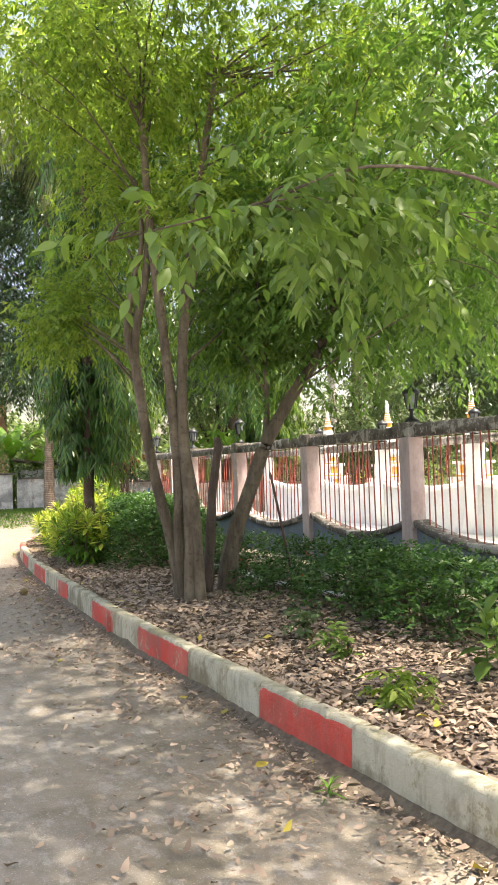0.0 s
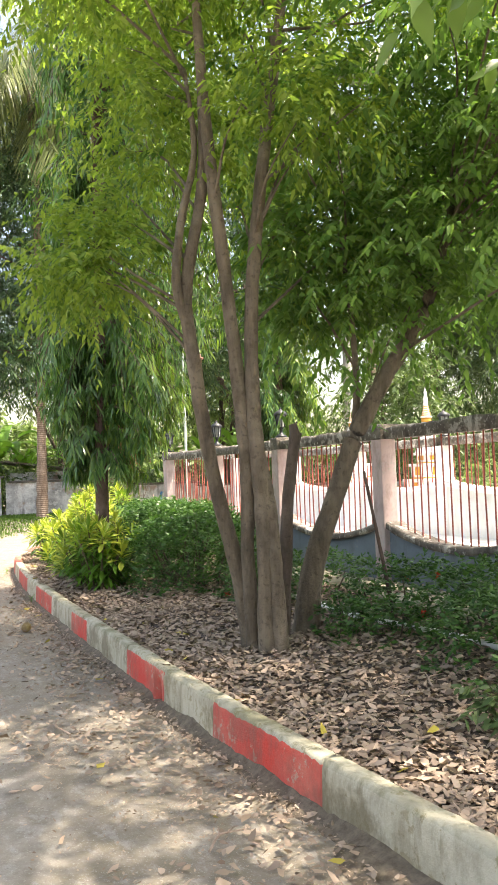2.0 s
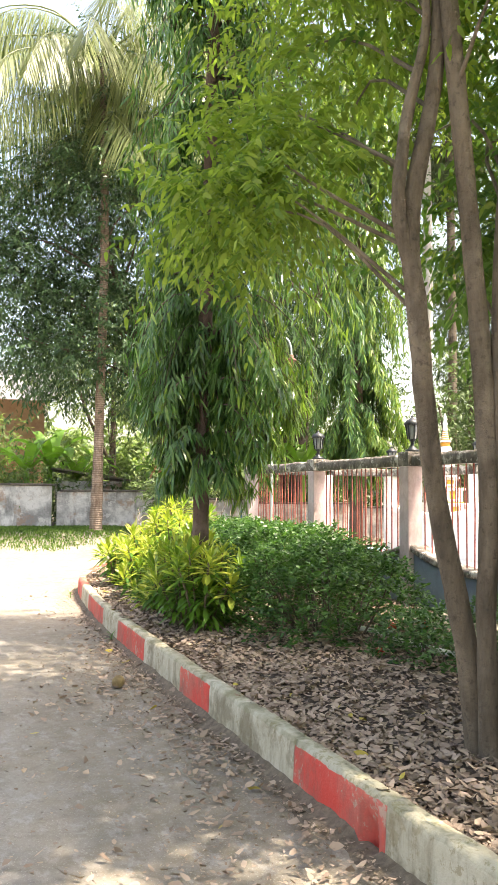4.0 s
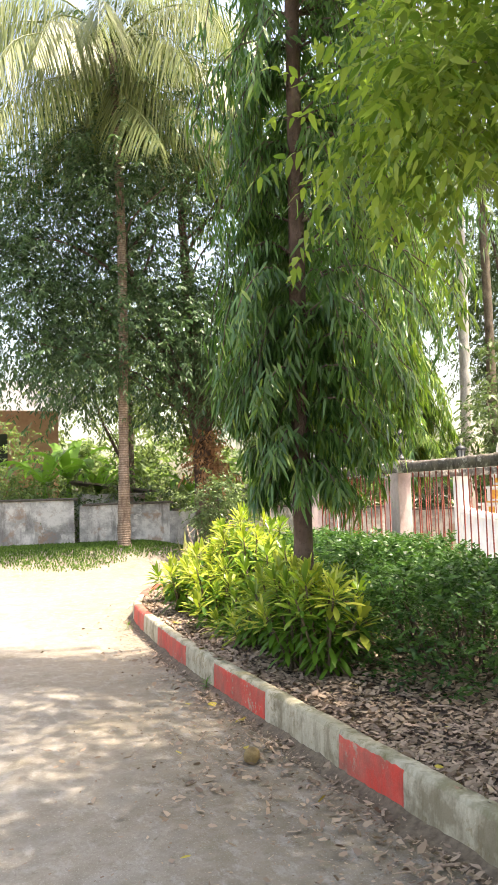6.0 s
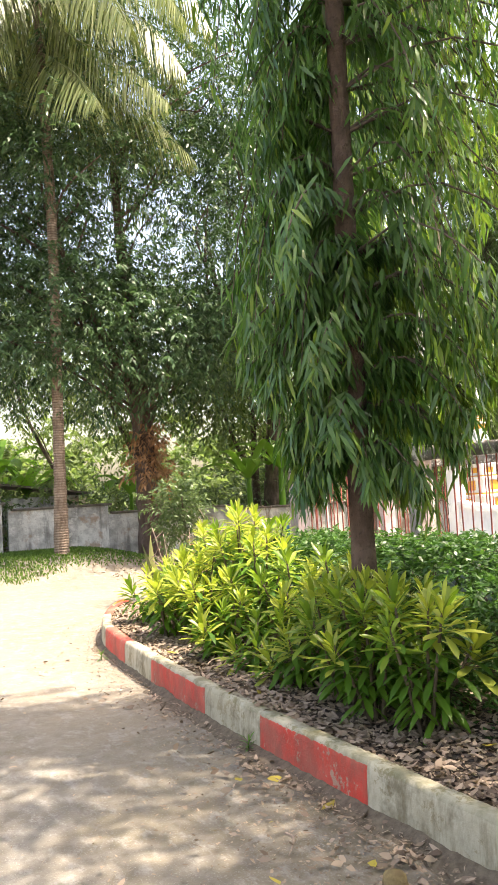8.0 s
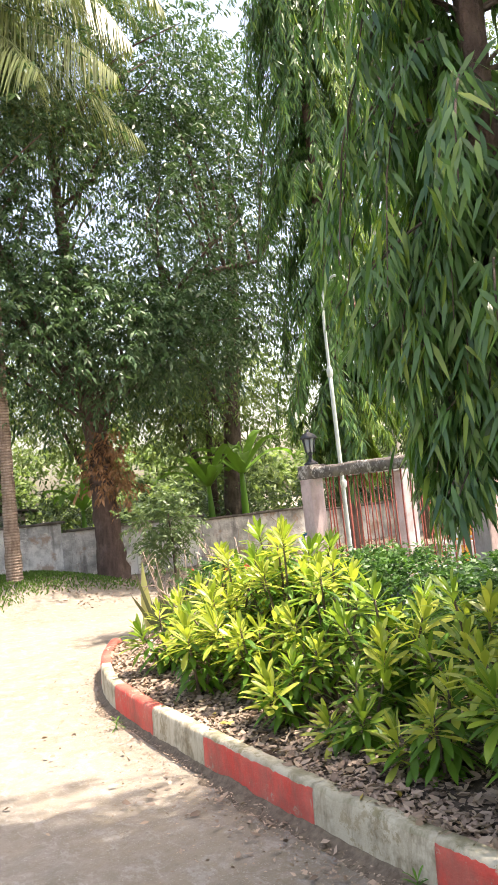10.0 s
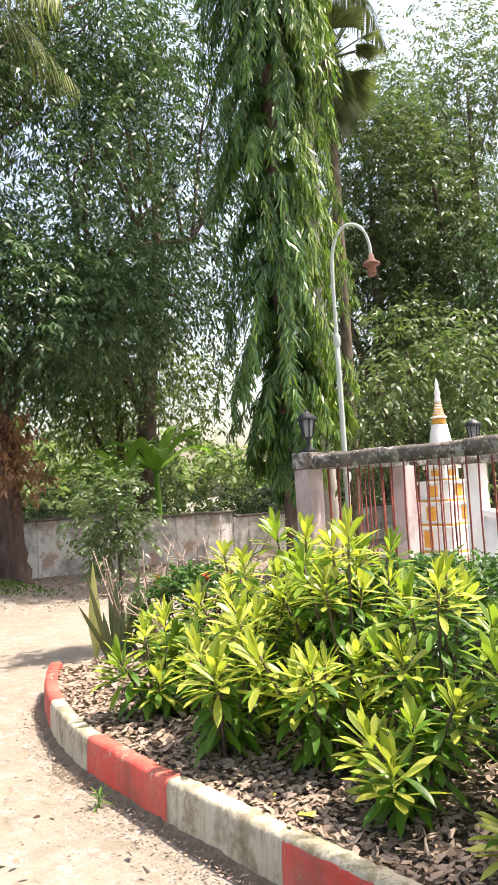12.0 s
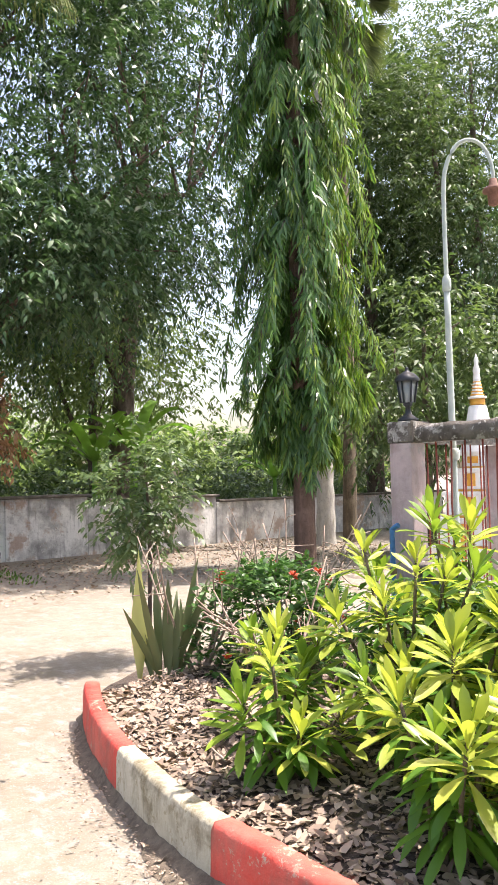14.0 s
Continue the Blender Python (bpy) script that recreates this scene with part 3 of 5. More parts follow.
def apron():
    """A strip of rough concrete along the fence's foot, its edge crumbled."""
    ys = np.arange(-8.6, 9.0, 0.15)
    v = []
    for y in ys:
        e = 4.72 + 0.05 * noise.noise((y * 1.1, 3.0, 0)) + 0.03 * noise.noise((y * 5, 8.0, 0))
        for x, z in ((e, 0.1), (e + 0.005, 0.275), (e + 0.02, 0.288), (5.0, 0.295), (5.325, 0.30)):
            v.append((x, y, z + 0.006 * noise.noise((x * 4, y * 4, 1))))
    f = [(r * 5 + c, (r + 1) * 5 + c, (r + 1) * 5 + c + 1, r * 5 + c + 1) for r in range(len(ys) - 1) for c in range(4)]
    ob = part("apron", (np.array(v), np.array(f)), M["kerb_top"])
    tagged(ob, "rough stained concrete strip along the foot of the fence", "pavement", kind="structure")


apron()


# ---- fence ----
FX, POSTS, TOP = 5.45, [-8.7, -6.05, -3.4, -0.7, 1.95, 4.6, 7.2, 9.95, 12.57, 15.3], 2.03
BX = 8.35
SILL = 0.90


def fence_bay(fence, ax, a, b, at, z0, sill, dip, top, wall_mat, cap_mat, face):
    """One bay between two posts: dwarf wall with a hanging curve, coping, bars. ax: the way it runs; at: its place across."""
    n = 17
    t = np.linspace(0, 1, n)
    s = a + (b - a) * t
    z = sill - dip * np.sin(np.pi * t) ** 0.8

    def put(u, w, h):
        return (w, u, h) if ax == "y" else (u, w, h)
    v, f = [], []
    for u, h in zip(s, z):
        v += [put(u, at - 0.075, z0), put(u, at - 0.075, h), put(u, at + 0.075, h), put(u, at + 0.075, z0)]
    f = [(i * 4 + k, i * 4 + k + 1, i * 4 + 5 + k, i * 4 + 4 + k) for i in range(n - 1) for k in range(3)]
    part("dwarf_wall", (np.array(v), np.array(f)), wall_mat, fence)
    v, f = [], []
    for u, h in zip(s, z):
        v += [put(u, at - 0.12, h - 0.025), put(u, at - 0.12, h + 0.035), put(u, at - 0.10, h + 0.05), put(u, at + 0.10, h + 0.05), put(u, at + 0.12, h + 0.035), put(u, at + 0.12, h - 0.025)]
    f = [(i * 6 + k, i * 6 + (k + 1) % 6, i * 6 + 6 + (k + 1) % 6, i * 6 + 6 + k) for i in range(n - 1) for k in range(6)]
    part("coping", (np.array(v), np.array(f)), cap_mat, fence)
    # the top beam, with crumbled edges
    v, m = [], 40
    for u in np.linspace(a - 0.02, b + 0.02, m):
        for w, h in ((-0.11, -0.14), (-0.11, -0.03), (-0.085, 0.0), (0.085, 0.0), (0.11, -0.03), (0.11, -0.14)):
            j = 0.014 * noise.noise((u * 5 + w * 30, at, h * 40)) + 0.008 * noise.noise((u * 17 + w * 50, at, h * 60 + 3))
            v.append(put(u, at + w + j * np.sign(w), top + h + (j if h > -0.1 else 0.4 * j)))
    f = [(i * 6 + k, i * 6 + (k + 1) % 6, i * 6 + 6 + (k + 1) % 6, i * 6 + 6 + k) for i in range(m - 1) for k in range(6)]
    f += [(0, 1, 4, 5), (1, 2, 3, 4), (m * 6 - 1, m * 6 - 2, m * 6 - 5, m * 6 - 6), (m * 6 - 2, m * 6 - 3, m * 6 - 4, m * 6 - 5)]
    part("beam", (np.array(v), np.array(f)), M["coping"], fence)
    bars = int(round((b - a) / 0.135))
    for i in range(1, bars):
        u = a + (b - a) * i / bars + RNG.uniform(-0.012, 0.012)
        h = sill - dip * math.sin(math.pi * i / bars) ** 0.8
        ln = np.array([put(u, at, h), put(u + RNG.uniform(-0.012, 0.012), at + RNG.uniform(-0.006, 0.006), (h + top) / 2), put(u, at, top - 0.13)])
        part("bar", tube(ln, [0.0085, 0.0085], 6), M["bar"], fence)


def fence_post(fence, x, y, z0, top, material):
    bm = a_box(x - 0.125, y - 0.105, z0, x + 0.075, y + 0.105, top - 0.141, bevel=0.015)
    part("post", bm, material, fence)


front = thing("front_fence", "faded pink post fence with red bars over a blue-grey scalloped wall", "fence", kind="structure")
for i, y in enumerate(POSTS):
    fence_post(front, FX, y, 0.0, TOP, M["pink"])
    part("post_cap", a_box(FX - 0.135, y - 0.12, TOP - 0.142, FX + 0.135, y + 0.12, TOP + 0.03, bevel=0.02), M["coping"], front)
for a, b in zip(POSTS, POSTS[1:]):
    fence_bay(front, "y", a + 0.106, b - 0.106, FX + 0.02, 0.0, SILL, 0.2, TOP, M["grey_wall"], M["coping"], -1)
end = thing("end_fence", "pink post fence with red bars closing the court", "fence", kind="structure")
for a, b in ((5.58, 6.83), (7.06, 8.2)):
    fence_bay(end, "x", a, b, 15.3, 0.0, 0.5, 0.08, TOP, M["whitewash"], M["whitewash"], -1)
fence_post(end, 6.95, 15.3, 0.0, TOP, M["pink"])
back = thing("back_fence", "whitewashed scalloped wall and red bars behind the court", "fence", kind="structure")
for i, y in enumerate(POSTS):
    fence_post(back, BX, y, 0.0, TOP, M["whitewash"])
for a, b in zip(POSTS, POSTS[1:]):
    fence_bay(back, "y", a + 0.106, b - 0.106, BX, 0.0, 1.28, 0.12, TOP, M["whitewash"], M["whitewash"], -1)
court = part("court_floor", a_box(FX + 0.1, -8.6, -0.05, BX - 0.08, 15.22, 0.46), M["whitewash"])
tagged(court, "pale sunlit plastered court floor inside the fence", "floor", kind="structure")


def lantern(x, y, z):
    k = thing("post_lantern", "black iron carriage lantern on a fence post", "lantern", "fence post lanterns", at=(x, y, z))
    part("base", lathe([(0.0, 0), (0.085, 0), (0.09, 0.02), (0.05, 0.045), (0.025, 0.07), (0.02, 0.12), (0.04, 0.14), (0.03, 0.155)], 10), M["lamp_iron"], k, smooth=True)
    part("glass", lathe([(0.05, 0.16), (0.075, 0.33), (0.07, 0.335), (0.0, 0.335)], 6), M["lamp_glass"], k)
    for j in range(6):
        t = j * math.pi / 3
        part("rib", tube(np.array([(0.055 * math.cos(t), 0.055 * math.sin(t), 0.155), (0.083 * math.cos(t), 0.083 * math.sin(t), 0.335)]), [0.008, 0.008], 5), M["lamp_iron"], k)
    part("hood", lathe([(0.10, 0.325), (0.105, 0.345), (0.07, 0.385), (0.03, 0.405), (0.012, 0.42), (0.016, 0.435), (0.0, 0.45)], 10), M["lamp_iron"], k, smooth=True)
    return k


first = lantern(FX, POSTS[-1], TOP + 0.03)
for i, y in enumerate(POSTS[:-1]):
    if i != 6:
        copy_thing(first, pose(FX, y, TOP + 0.03, 0, 0, 20 * i))
first_b = copy_thing(first, pose(BX, POSTS[-1], TOP, 0, 0, 10))
for y in POSTS[4:-1]:
    copy_thing(first, pose(BX, y, TOP, 0, 0, y * 7))


def street_lamp():
    k = thing("street_lamp", "slim grey-green steel lamp post with a crook top", "street lamp", at=(5.72, 15.05, 0.46))
    part("pole", tube(smooth_line([(0, 0, 0), (-0.0, 0.01, 1.3), (0, 0.02, 2.7)], 12), [0.030, 0.025], 10), M["grey_paint"], k, smooth=True)
    part("joint", lathe([(0.03, 1.28), (0.043, 1.30), (0.043, 1.36), (0.03, 1.38)], 10), M["grey_paint"], k, smooth=True)
    part("collar", lathe([(0.028, 2.66), (0.038, 2.68), (0.038, 2.76), (0.02, 2.8)], 10, (0, 0.02, 0)), M["grey_paint"], k, smooth=True)
    crook = [(0, 0.02, 2.7), (0.0, 0.02, 3.45), (0.016, -0.0, 3.70), (0.07, -0.07, 3.87), (0.14, -0.16, 3.91), (0.21, -0.24, 3.84), (0.24, -0.29, 3.68), (0.245, -0.295, 3.55)]
    part("crook", tube(smooth_line(crook, 30), [0.019, 0.016], 8), M["grey_paint"], k, smooth=True)
    part("lamp_head", lathe([(0.0, 3.58), (0.03, 3.57), (0.035, 3.52), (0.085, 3.49), (0.09, 3.465), (0.05, 3.45), (0.045, 3.36), (0.0, 3.34)], 12, (0.245, -0.295, 0)), M["rust"], k, "rusty lamp head", smooth=True)


street_lamp()


def stupa(x, y, s=1.0):
    k = thing("stupa", "whitewashed stepped stupa with ochre gold bands", "stupa", "stupas behind the fence", at=(x, y, 0.0))
    z = 0.0
    for i, (w, h, g) in enumerate(((1.25, 0.47, 0), (1.02, 0.05, 1), (1.0, 0.39, 0), (0.80, 0.05, 1), (0.78, 0.35, 0), (0.60, 0.045, 1), (0.58, 0.31, 0), (0.40, 0.04, 1), (0.38, 0.22, 0))):
        w, h = w * s, h * s
        part("tier" if not g else "gold_band", a_box(-w / 2 * 1.0, -w / 2, z, w / 2, w / 2, z + h, bevel=0.015), M["gold" if g else "whitewash"], k, "ochre gold band" if g else "")
        if not g:
            part("ledge", a_box(-w / 2 - 0.05, -w / 2 - 0.05, z + h - 0.05, w / 2 + 0.05, w / 2 + 0.05, z + h + 0.012, bevel=0.01), M["whitewash"], k)
            for sx, sy in ((0, -1), (-1, 0)):
                part("niche", a_box(sx * (w / 2 + 0.012) - (0.09 if sx == 0 else 0.014), sy * (w / 2 + 0.012) - (0.09 if sy == 0 else 0.014), z + 0.05, sx * (w / 2 + 0.012) + (0.09 if sx == 0 else 0.014), sy * (w / 2 + 0.012) + (0.09 if sy == 0 else 0.014), z + h - 0.07, bevel=0.01), M["gold"], k, "ochre niche")
        z += h
    part("bell", lathe([(0.30 * s, z), (0.27 * s, z + 0.1 * s), (0.2 * s, z + 0.36 * s), (0.14 * s, z + 0.7 * s), (0.12 * s, z + 0.72 * s)], 16), M["whitewash"], k, smooth=True)
    z += 0.7 * s
    part("spire_band", lathe([(0.115 * s, z + 0.03 * s), (0.115 * s, z + 0.12 * s), (0.0, z + 0.121 * s)], 12), M["gold"], k, "ochre spire band")
    part("spire_ledge", lathe([(0.13 * s, z + 0.122 * s), (0.14 * s, z + 0.13 * s), (0.14 * s, z + 0.155 * s), (0.11 * s, z + 0.165 * s)], 12), M["whitewash"], k)
    z += 0.16 * s
    part("spire", lathe([(0.095 * s, z), (0.05 * s, z + 0.26 * s), (0.0, z + 0.262 * s)], 12), M["whitewash"], k, smooth=True)
    for i in range(5):
        r, q = (0.108 - 0.011 * i) * s, z + (0.012 + 0.05 * i) * s
        part("ring", lathe([(r - 0.04 * s, q), (r, q + 0.004 * s), (r, q + 0.02 * s), (r - 0.04 * s, q + 0.026 * s)], 12), M["gold"], k, "thin ochre ring")
    z += 0.26 * s
    part("finial", lathe([(0.06 * s, z), (0.045 * s, z + 0.1 * s), (0.06 * s, z + 0.14 * s), (0.03 * s, z + 0.24 * s), (0.038 * s, z + 0.3 * s), (0.0, z + 0.42 * s)], 10), M["whitewash"], k, smooth=True)


plinth = thing("low_plinth", "low plinth painted pale blue on the court floor", "plinth", at=(6.55, 14.5, 0.46))
part("plinth", a_box(-0.75, -0.6, 0, 0.75, 0.45, 0.15, bevel=0.015), M["pale_blue"], plinth)
stupa(11.5, 18.1, 1.02)
stupa(11.5, 14.8, 0.98)
stupa(11.7, 11.6, 0.98)


# ---- far wall ----
def boundary_wall(name, pts, z0, heights):
    """A run of panels between piers under a coping, stepped where its height changes."""
    k = thing(name, "weathered cement boundary wall with stains and a coping", "wall", kind="structure")
    for (x0, y0), (x1, y1), h in zip(pts, pts[1:], heights):
        ln = math.hypot(x1 - x0, y1 - y0)
        rz = math.degrees(math.atan2(y1 - y0, x1 - x0))
        m = pose(x0, y0, z0, 0, 0, rz)
        n = max(1, round(ln / 2.4))
        for i in range(n):
            bm = a_box(i * ln / n + 0.1, -0.07, -0.4, (i + 1) * ln / n - 0.1, 0.07, h - 0.07, bevel=0.004)
            part("panel", bm, M["wall"], k).matrix_basis = m
            bm = a_box(i * ln / n - 0.1, -0.1, -0.4, i * ln / n + 0.1, 0.1, h - 0.068, bevel=0.01)
            part("pier", bm, M["wall"], k).matrix_basis = m
        v, w = [], max(8, int(ln * 5))
        for u in np.linspace(0.0, ln - 0.004, w):
            for d, z in ((-0.13, -0.066), (-0.13, -0.014), (-0.11, 0.0), (0.11, 0.0), (0.13, -0.014), (0.13, -0.066)):
                j = 0.014 * noise.noise((u * 2.5 + d * 20, y0, z * 30 + x0))
                v.append((u, d + j, h + z + (j if z > -0.05 else 0)))
        f = [(i * 6 + c, i * 6 + (c + 1) % 6, i * 6 + 6 + (c + 1) % 6, i * 6 + 6 + c) for i in range(w - 1) for c in range(6)]
        f += [(0, 1, 4, 5), (1, 2, 3, 4), (w * 6 - 1, w * 6 - 2, w * 6 - 5, w * 6 - 6), (w * 6 - 2, w * 6 - 3, w * 6 - 4, w * 6 - 5)]
        part("wall_coping", (np.array(v), np.array(f)), M["cement"], k).matrix_basis = m
    return k


boundary_wall("wall_north", [(3.68, 27.62), (6.4, 27.5), (10.3, 27.22), (14.0, 27.0), (24, 26.6)], 0.0, [1.6, 1.36, 1.24, 1.1])
boundary_wall("wall_north_west", [(-30, 27.9), (3.52, 27.62)], 0.3, [1.48])


# ---- trees ----
def limbs(starts, ends, r0, r1, sides=6, bow=0.25):
    """Boughs from starts to ends, joined in one mesh."""
    out = []
    for a, b in zip(starts, ends):
        a, b = np.array(a, float), np.array(b, float)
        ln = np.linalg.norm(b - a)
        mid = (a + b) / 2 + np.array([0, 0, bow * ln * 0.4]) + RNG.normal(size=3) * ln * 0.07
        out.append(tube(smooth_line([a, mid, b], 7), [r0, r1], sides))
    return join(out)


def nearest_on(lines, p):
    """The point of the trunks a bough to p grows from: below it and close."""
    allp = np.concatenate(lines)
    d = np.linalg.norm(allp - p, axis=1) + 1.5 * np.maximum(0, allp[:, 2] - p[2] + 0.3)
    return allp[np.argmin(d)]


def tree(name, label, base, trunks, bark, leaf, blobs, leaf_size, per=10, twig=0.4, fine=True, hang=0.5, sides=10, bough=0.035, group="", seed_clumps=26, category="tree", tight=0.34, bearing=9, wide=0.36):
    """trunks: lists of (points, radii), from the base; blobs: (number of twigs, centre, radii). All in the world's metres."""
    k = thing(name, label, category, group, at=base)
    o = np.array(base, float)
    lines = []
    for pts, radii in trunks:
        ln = smooth_line(pts, 6 * len(pts))
        lines.append(ln)
        v, f = tube(ln, radii, sides, 0.055)
        part("trunk", (v - o, f), bark, k, smooth=True)
    crown, spray, starts, ends = [], [], [], []
    for n, centre, radii in blobs:
        p, d, c = blob_points(n, centre, radii, seed_clumps, tight)
        near = n < 100
        (spray if near else crown).append(twigs(p, d, twig * RNG.uniform(0.7, 1.3, n), per, leaf_size, leaf_size * wide, hang, fine="oval" if near else fine))
        for q in c[:5]:
            starts.append(nearest_on(lines[:bearing] if n > 200 else lines, q - np.array([0, 0, 0.5 * np.linalg.norm(np.array(radii)) * RNG.uniform(0.2, 1.0)])))
            ends.append(q)
    for a, b in zip(starts, ends):
        v, f = limbs([a], [b], bough, bough * 0.25)
        part("bough", (v - o, f), bark, k, smooth=True)
    v, f = join(crown)
    part("crown", (v - o, f), leaf, k)
    if spray:
        v, f = join(spray)
        part("leaf_spray", (v - o, f), leaf, k, "drooping sprays of broad pointed leaves", smooth=True)
    return k


# The clump of trunks beside the kerb.
C0, CK = np.array([0.313, 0.425, 1.535]), 0.82


def nearer(p):
    """Lay a point of the clump's plan at its true distance."""
    q = C0 + (np.array(p, float) - C0) * CK
    return tuple(float(v) for v in q)


def plan(trunks, blobs):
    return [([nearer(p) for p in pts], [v * 0.88 for v in radii]) for pts, radii in trunks], [(n, nearer(c), tuple(v * CK for v in r)) for n, c, r in blobs]


trunks, blobs = plan(
    [([(3.37, 6.15, -0.2), (3.24, 6.12, 0.6), (3.0, 6.1, 1.6), (2.82, 6.0, 2.6), (2.77, 6.0, 3.3), (2.97, 6.0, 4.4), (3.0, 6.1, 6.0)], [0.092, 0.07, 0.064, 0.06, 0.056, 0.046, 0.025]),
     ([(3.3, 5.95, -0.2), (3.27, 5.95, 0.8), (3.28, 5.92, 1.5), (3.22, 5.9, 2.3), (3.12, 5.9, 3.4), (2.98, 5.9, 4.8), (2.9, 5.9, 6.5)], [0.068, 0.058, 0.066, 0.06, 0.056, 0.053, 0.03]),
     ([(3.35, 5.76, -0.2), (3.37, 5.78, 0.8), (3.37, 5.82, 1.5), (3.33, 5.85, 2.2), (3.38, 5.85, 3.4), (3.62, 5.85, 5.1), (3.9, 5.8, 6.8)], [0.085, 0.07, 0.08, 0.064, 0.06, 0.056, 0.03]),
     ([(3.45, 5.68, -0.2), (3.44, 5.72, 0.7), (3.43, 5.78, 1.3), (3.38, 5.82, 1.75)], [0.075, 0.06, 0.055, 0.035]),
     ([(2.80, 6.0, 2.85), (2.67, 5.98, 3.3), (2.74, 6.0, 3.9), (2.9, 6.02, 4.6), (2.86, 6.1, 5.4)], [0.046, 0.042, 0.036, 0.028, 0.016])],
    [(330, (2.2, 7.1, 3.75), (0.52, 0.7, 0.55)), (220, (2.75, 7.0, 5.2), (0.7, 0.8, 0.9)), (280, (3.7, 7.8, 5.6), (1.3, 0.9, 1.3)), (140, (4.6, 9.0, 6.8), (1.4, 1.0, 1.2)), (520, (3.3, 7.5, 7.4), (1.7, 0.9, 1.0)), (130, (4.4, 7.1, 4.2), (1.0, 0.7, 0.9)), (220, (3.4, 6.6, 8.0), (2.2, 2.0, 0.9)), (140, (3.7, 5.2, 4.8), (0.8, 0.3, 0.5))])
blobs += [(420, (3.0, 7.8, 7.3), (1.4, 0.8, 1.0)), (520, (5.2, 6.4, 7.5), (1.6, 0.9, 1.0)), (520, (6.6, 6.8, 7.0), (1.3, 0.9, 1.1)), (520, (1.5, 5.2, 5.9), (1.2, 1.0, 0.8)), (620, (3.2, 4.8, 6.3), (1.5, 1.0, 0.8)), (420, (4.8, 4.4, 6.2), (1.2, 1.0, 0.8))]
tree("clump_tree", "tall clump of grey-brown trunks with light green leaves", nearer((3.25, 5.9, 0.0)), trunks, M["bark"], M["leaf_tri"], blobs, 0.08, 13, 0.36, hang=0.5, bough=0.014, tight=0.27)
trunks, blobs = plan(
    [([(4.05, 6.4, -0.2), (4.18, 6.38, 0.6), (4.42, 6.3, 1.3), (4.62, 6.2, 1.9), (4.95, 6.1, 2.5), (5.4, 6.0, 3.2), (5.8, 6.0, 4.2)], [0.14, 0.105, 0.095, 0.088, 0.08, 0.065, 0.035]),
     ([(4.6, 6.2, 1.85), (4.72, 6.3, 2.4), (4.75, 6.4, 3.2), (4.7, 6.5, 4.2)], [0.04, 0.033, 0.028, 0.018])],
    [(600, (4.75, 6.7, 3.65), (1.0, 0.9, 0.85)), (750, (6.2, 6.0, 4.4), (1.4, 1.4, 1.2)), (800, (7.2, 4.6, 4.6), (1.7, 1.7, 1.3)), (500, (5.2, 6.4, 5.6), (1.5, 1.3, 0.9))])
# the first of these is an unseen crown, added to shade the shrubs
blobs += [(480, (6.0, 1.9, 5.7), (1.6, 1.7, 0.7)), (420, (4.9, 3.7, 4.9), (1.3, 1.2, 1.1)), (200, (4.4, 2.4, 4.7), (1.0, 0.9, 0.8))]
tree("leaning_tree", "leaning brown tree forking beside the fence", nearer((4.08, 6.4, 0.0)), trunks, M["bark"], M["leaf_lean"], blobs, 0.105, 12, 0.36, hang=0.55, bough=0.014)
stub = thing("tree_stub", "dark sawn-off trunk standing between the trees", "tree stub", at=nearer((3.75, 6.3, -0.1)))
part("trunk", tube(smooth_line([(0, 0, 0), (0.05, 0, 0.55), (0.1, -0.02, 1.2), (0.175, -0.04, 1.68)], 12), [0.065, 0.055, 0.05, 0.048], 9, 0.05), M["bark_dark"], stub)
part("snag", tube(np.array([(0.175, -0.04, 1.65), (0.16, -0.03, 1.74), (0.19, -0.04, 1.77)]), [0.045, 0.037, 0.01], 7, 0.1), M["bark_dark"], stub)
pole = thing("leaning_stick", "thin dark stick leaning against the tree", "stick", at=nearer((4.95, 6.1, -0.05)))
part("stick", tube(smooth_line([(0, 0, 0), (-0.1, 0.02, 0.6), (-0.25, 0.0, 1.3)], 10), [0.018, 0.016, 0.013], 7, 0.05), M["bark_red"], pole)

# The tree out of view whose branch hangs over the drive.
tree("overhanging_tree", "tree with a drooping leafy branch over the kerb", (4.3, 0.5, 0.15),
     [([(4.3, 0.5, 0.1), (4.25, 0.45, 1.2), (4.1, 0.4, 2.4), (3.7, 0.3, 3.8), (3.2, 0.3, 6.2)], [0.16, 0.13, 0.11, 0.08, 0.05]),
      ([(4.1, 0.4, 2.4), (3.2, 0.1, 2.95), (2.2, -0.1, 2.95), (1.6, 0.05, 2.75), (1.0, 0.25, 2.6)], [0.022, 0.011, 0.007, 0.005, 0.003])],
     M["bark_dark"], M["leaf_near"],
     # the large high crowns are unseen, added to cast shade on drive and leaves
     [(55, (2.0, 0.3, 2.78), (0.45, 0.35, 0.18)), (75, (2.75, 0.8, 2.95), (0.6, 0.6, 0.36)), (12, (1.15, 0.12, 2.66), (0.25, 0.15, 0.06)), (1700, (3.0, 0.8, 6.6), (2.4, 2.6, 0.7)), (800, (2.4, -2.6, 6.3), (2.2, 2.4, 0.7)), (260, (2.2, 3.2, 7.4), (2.0, 1.8, 0.6)), (650, (5.6, 5.2, 9.6), (2.6, 2.4, 0.6)), (900, (3.7, 2.2, 8.4), (2.2, 2.2, 0.6))],
     0.108, 9, 0.32, hang=0.8, bough=0.006, seed_clumps=16, bearing=1, wide=0.45)


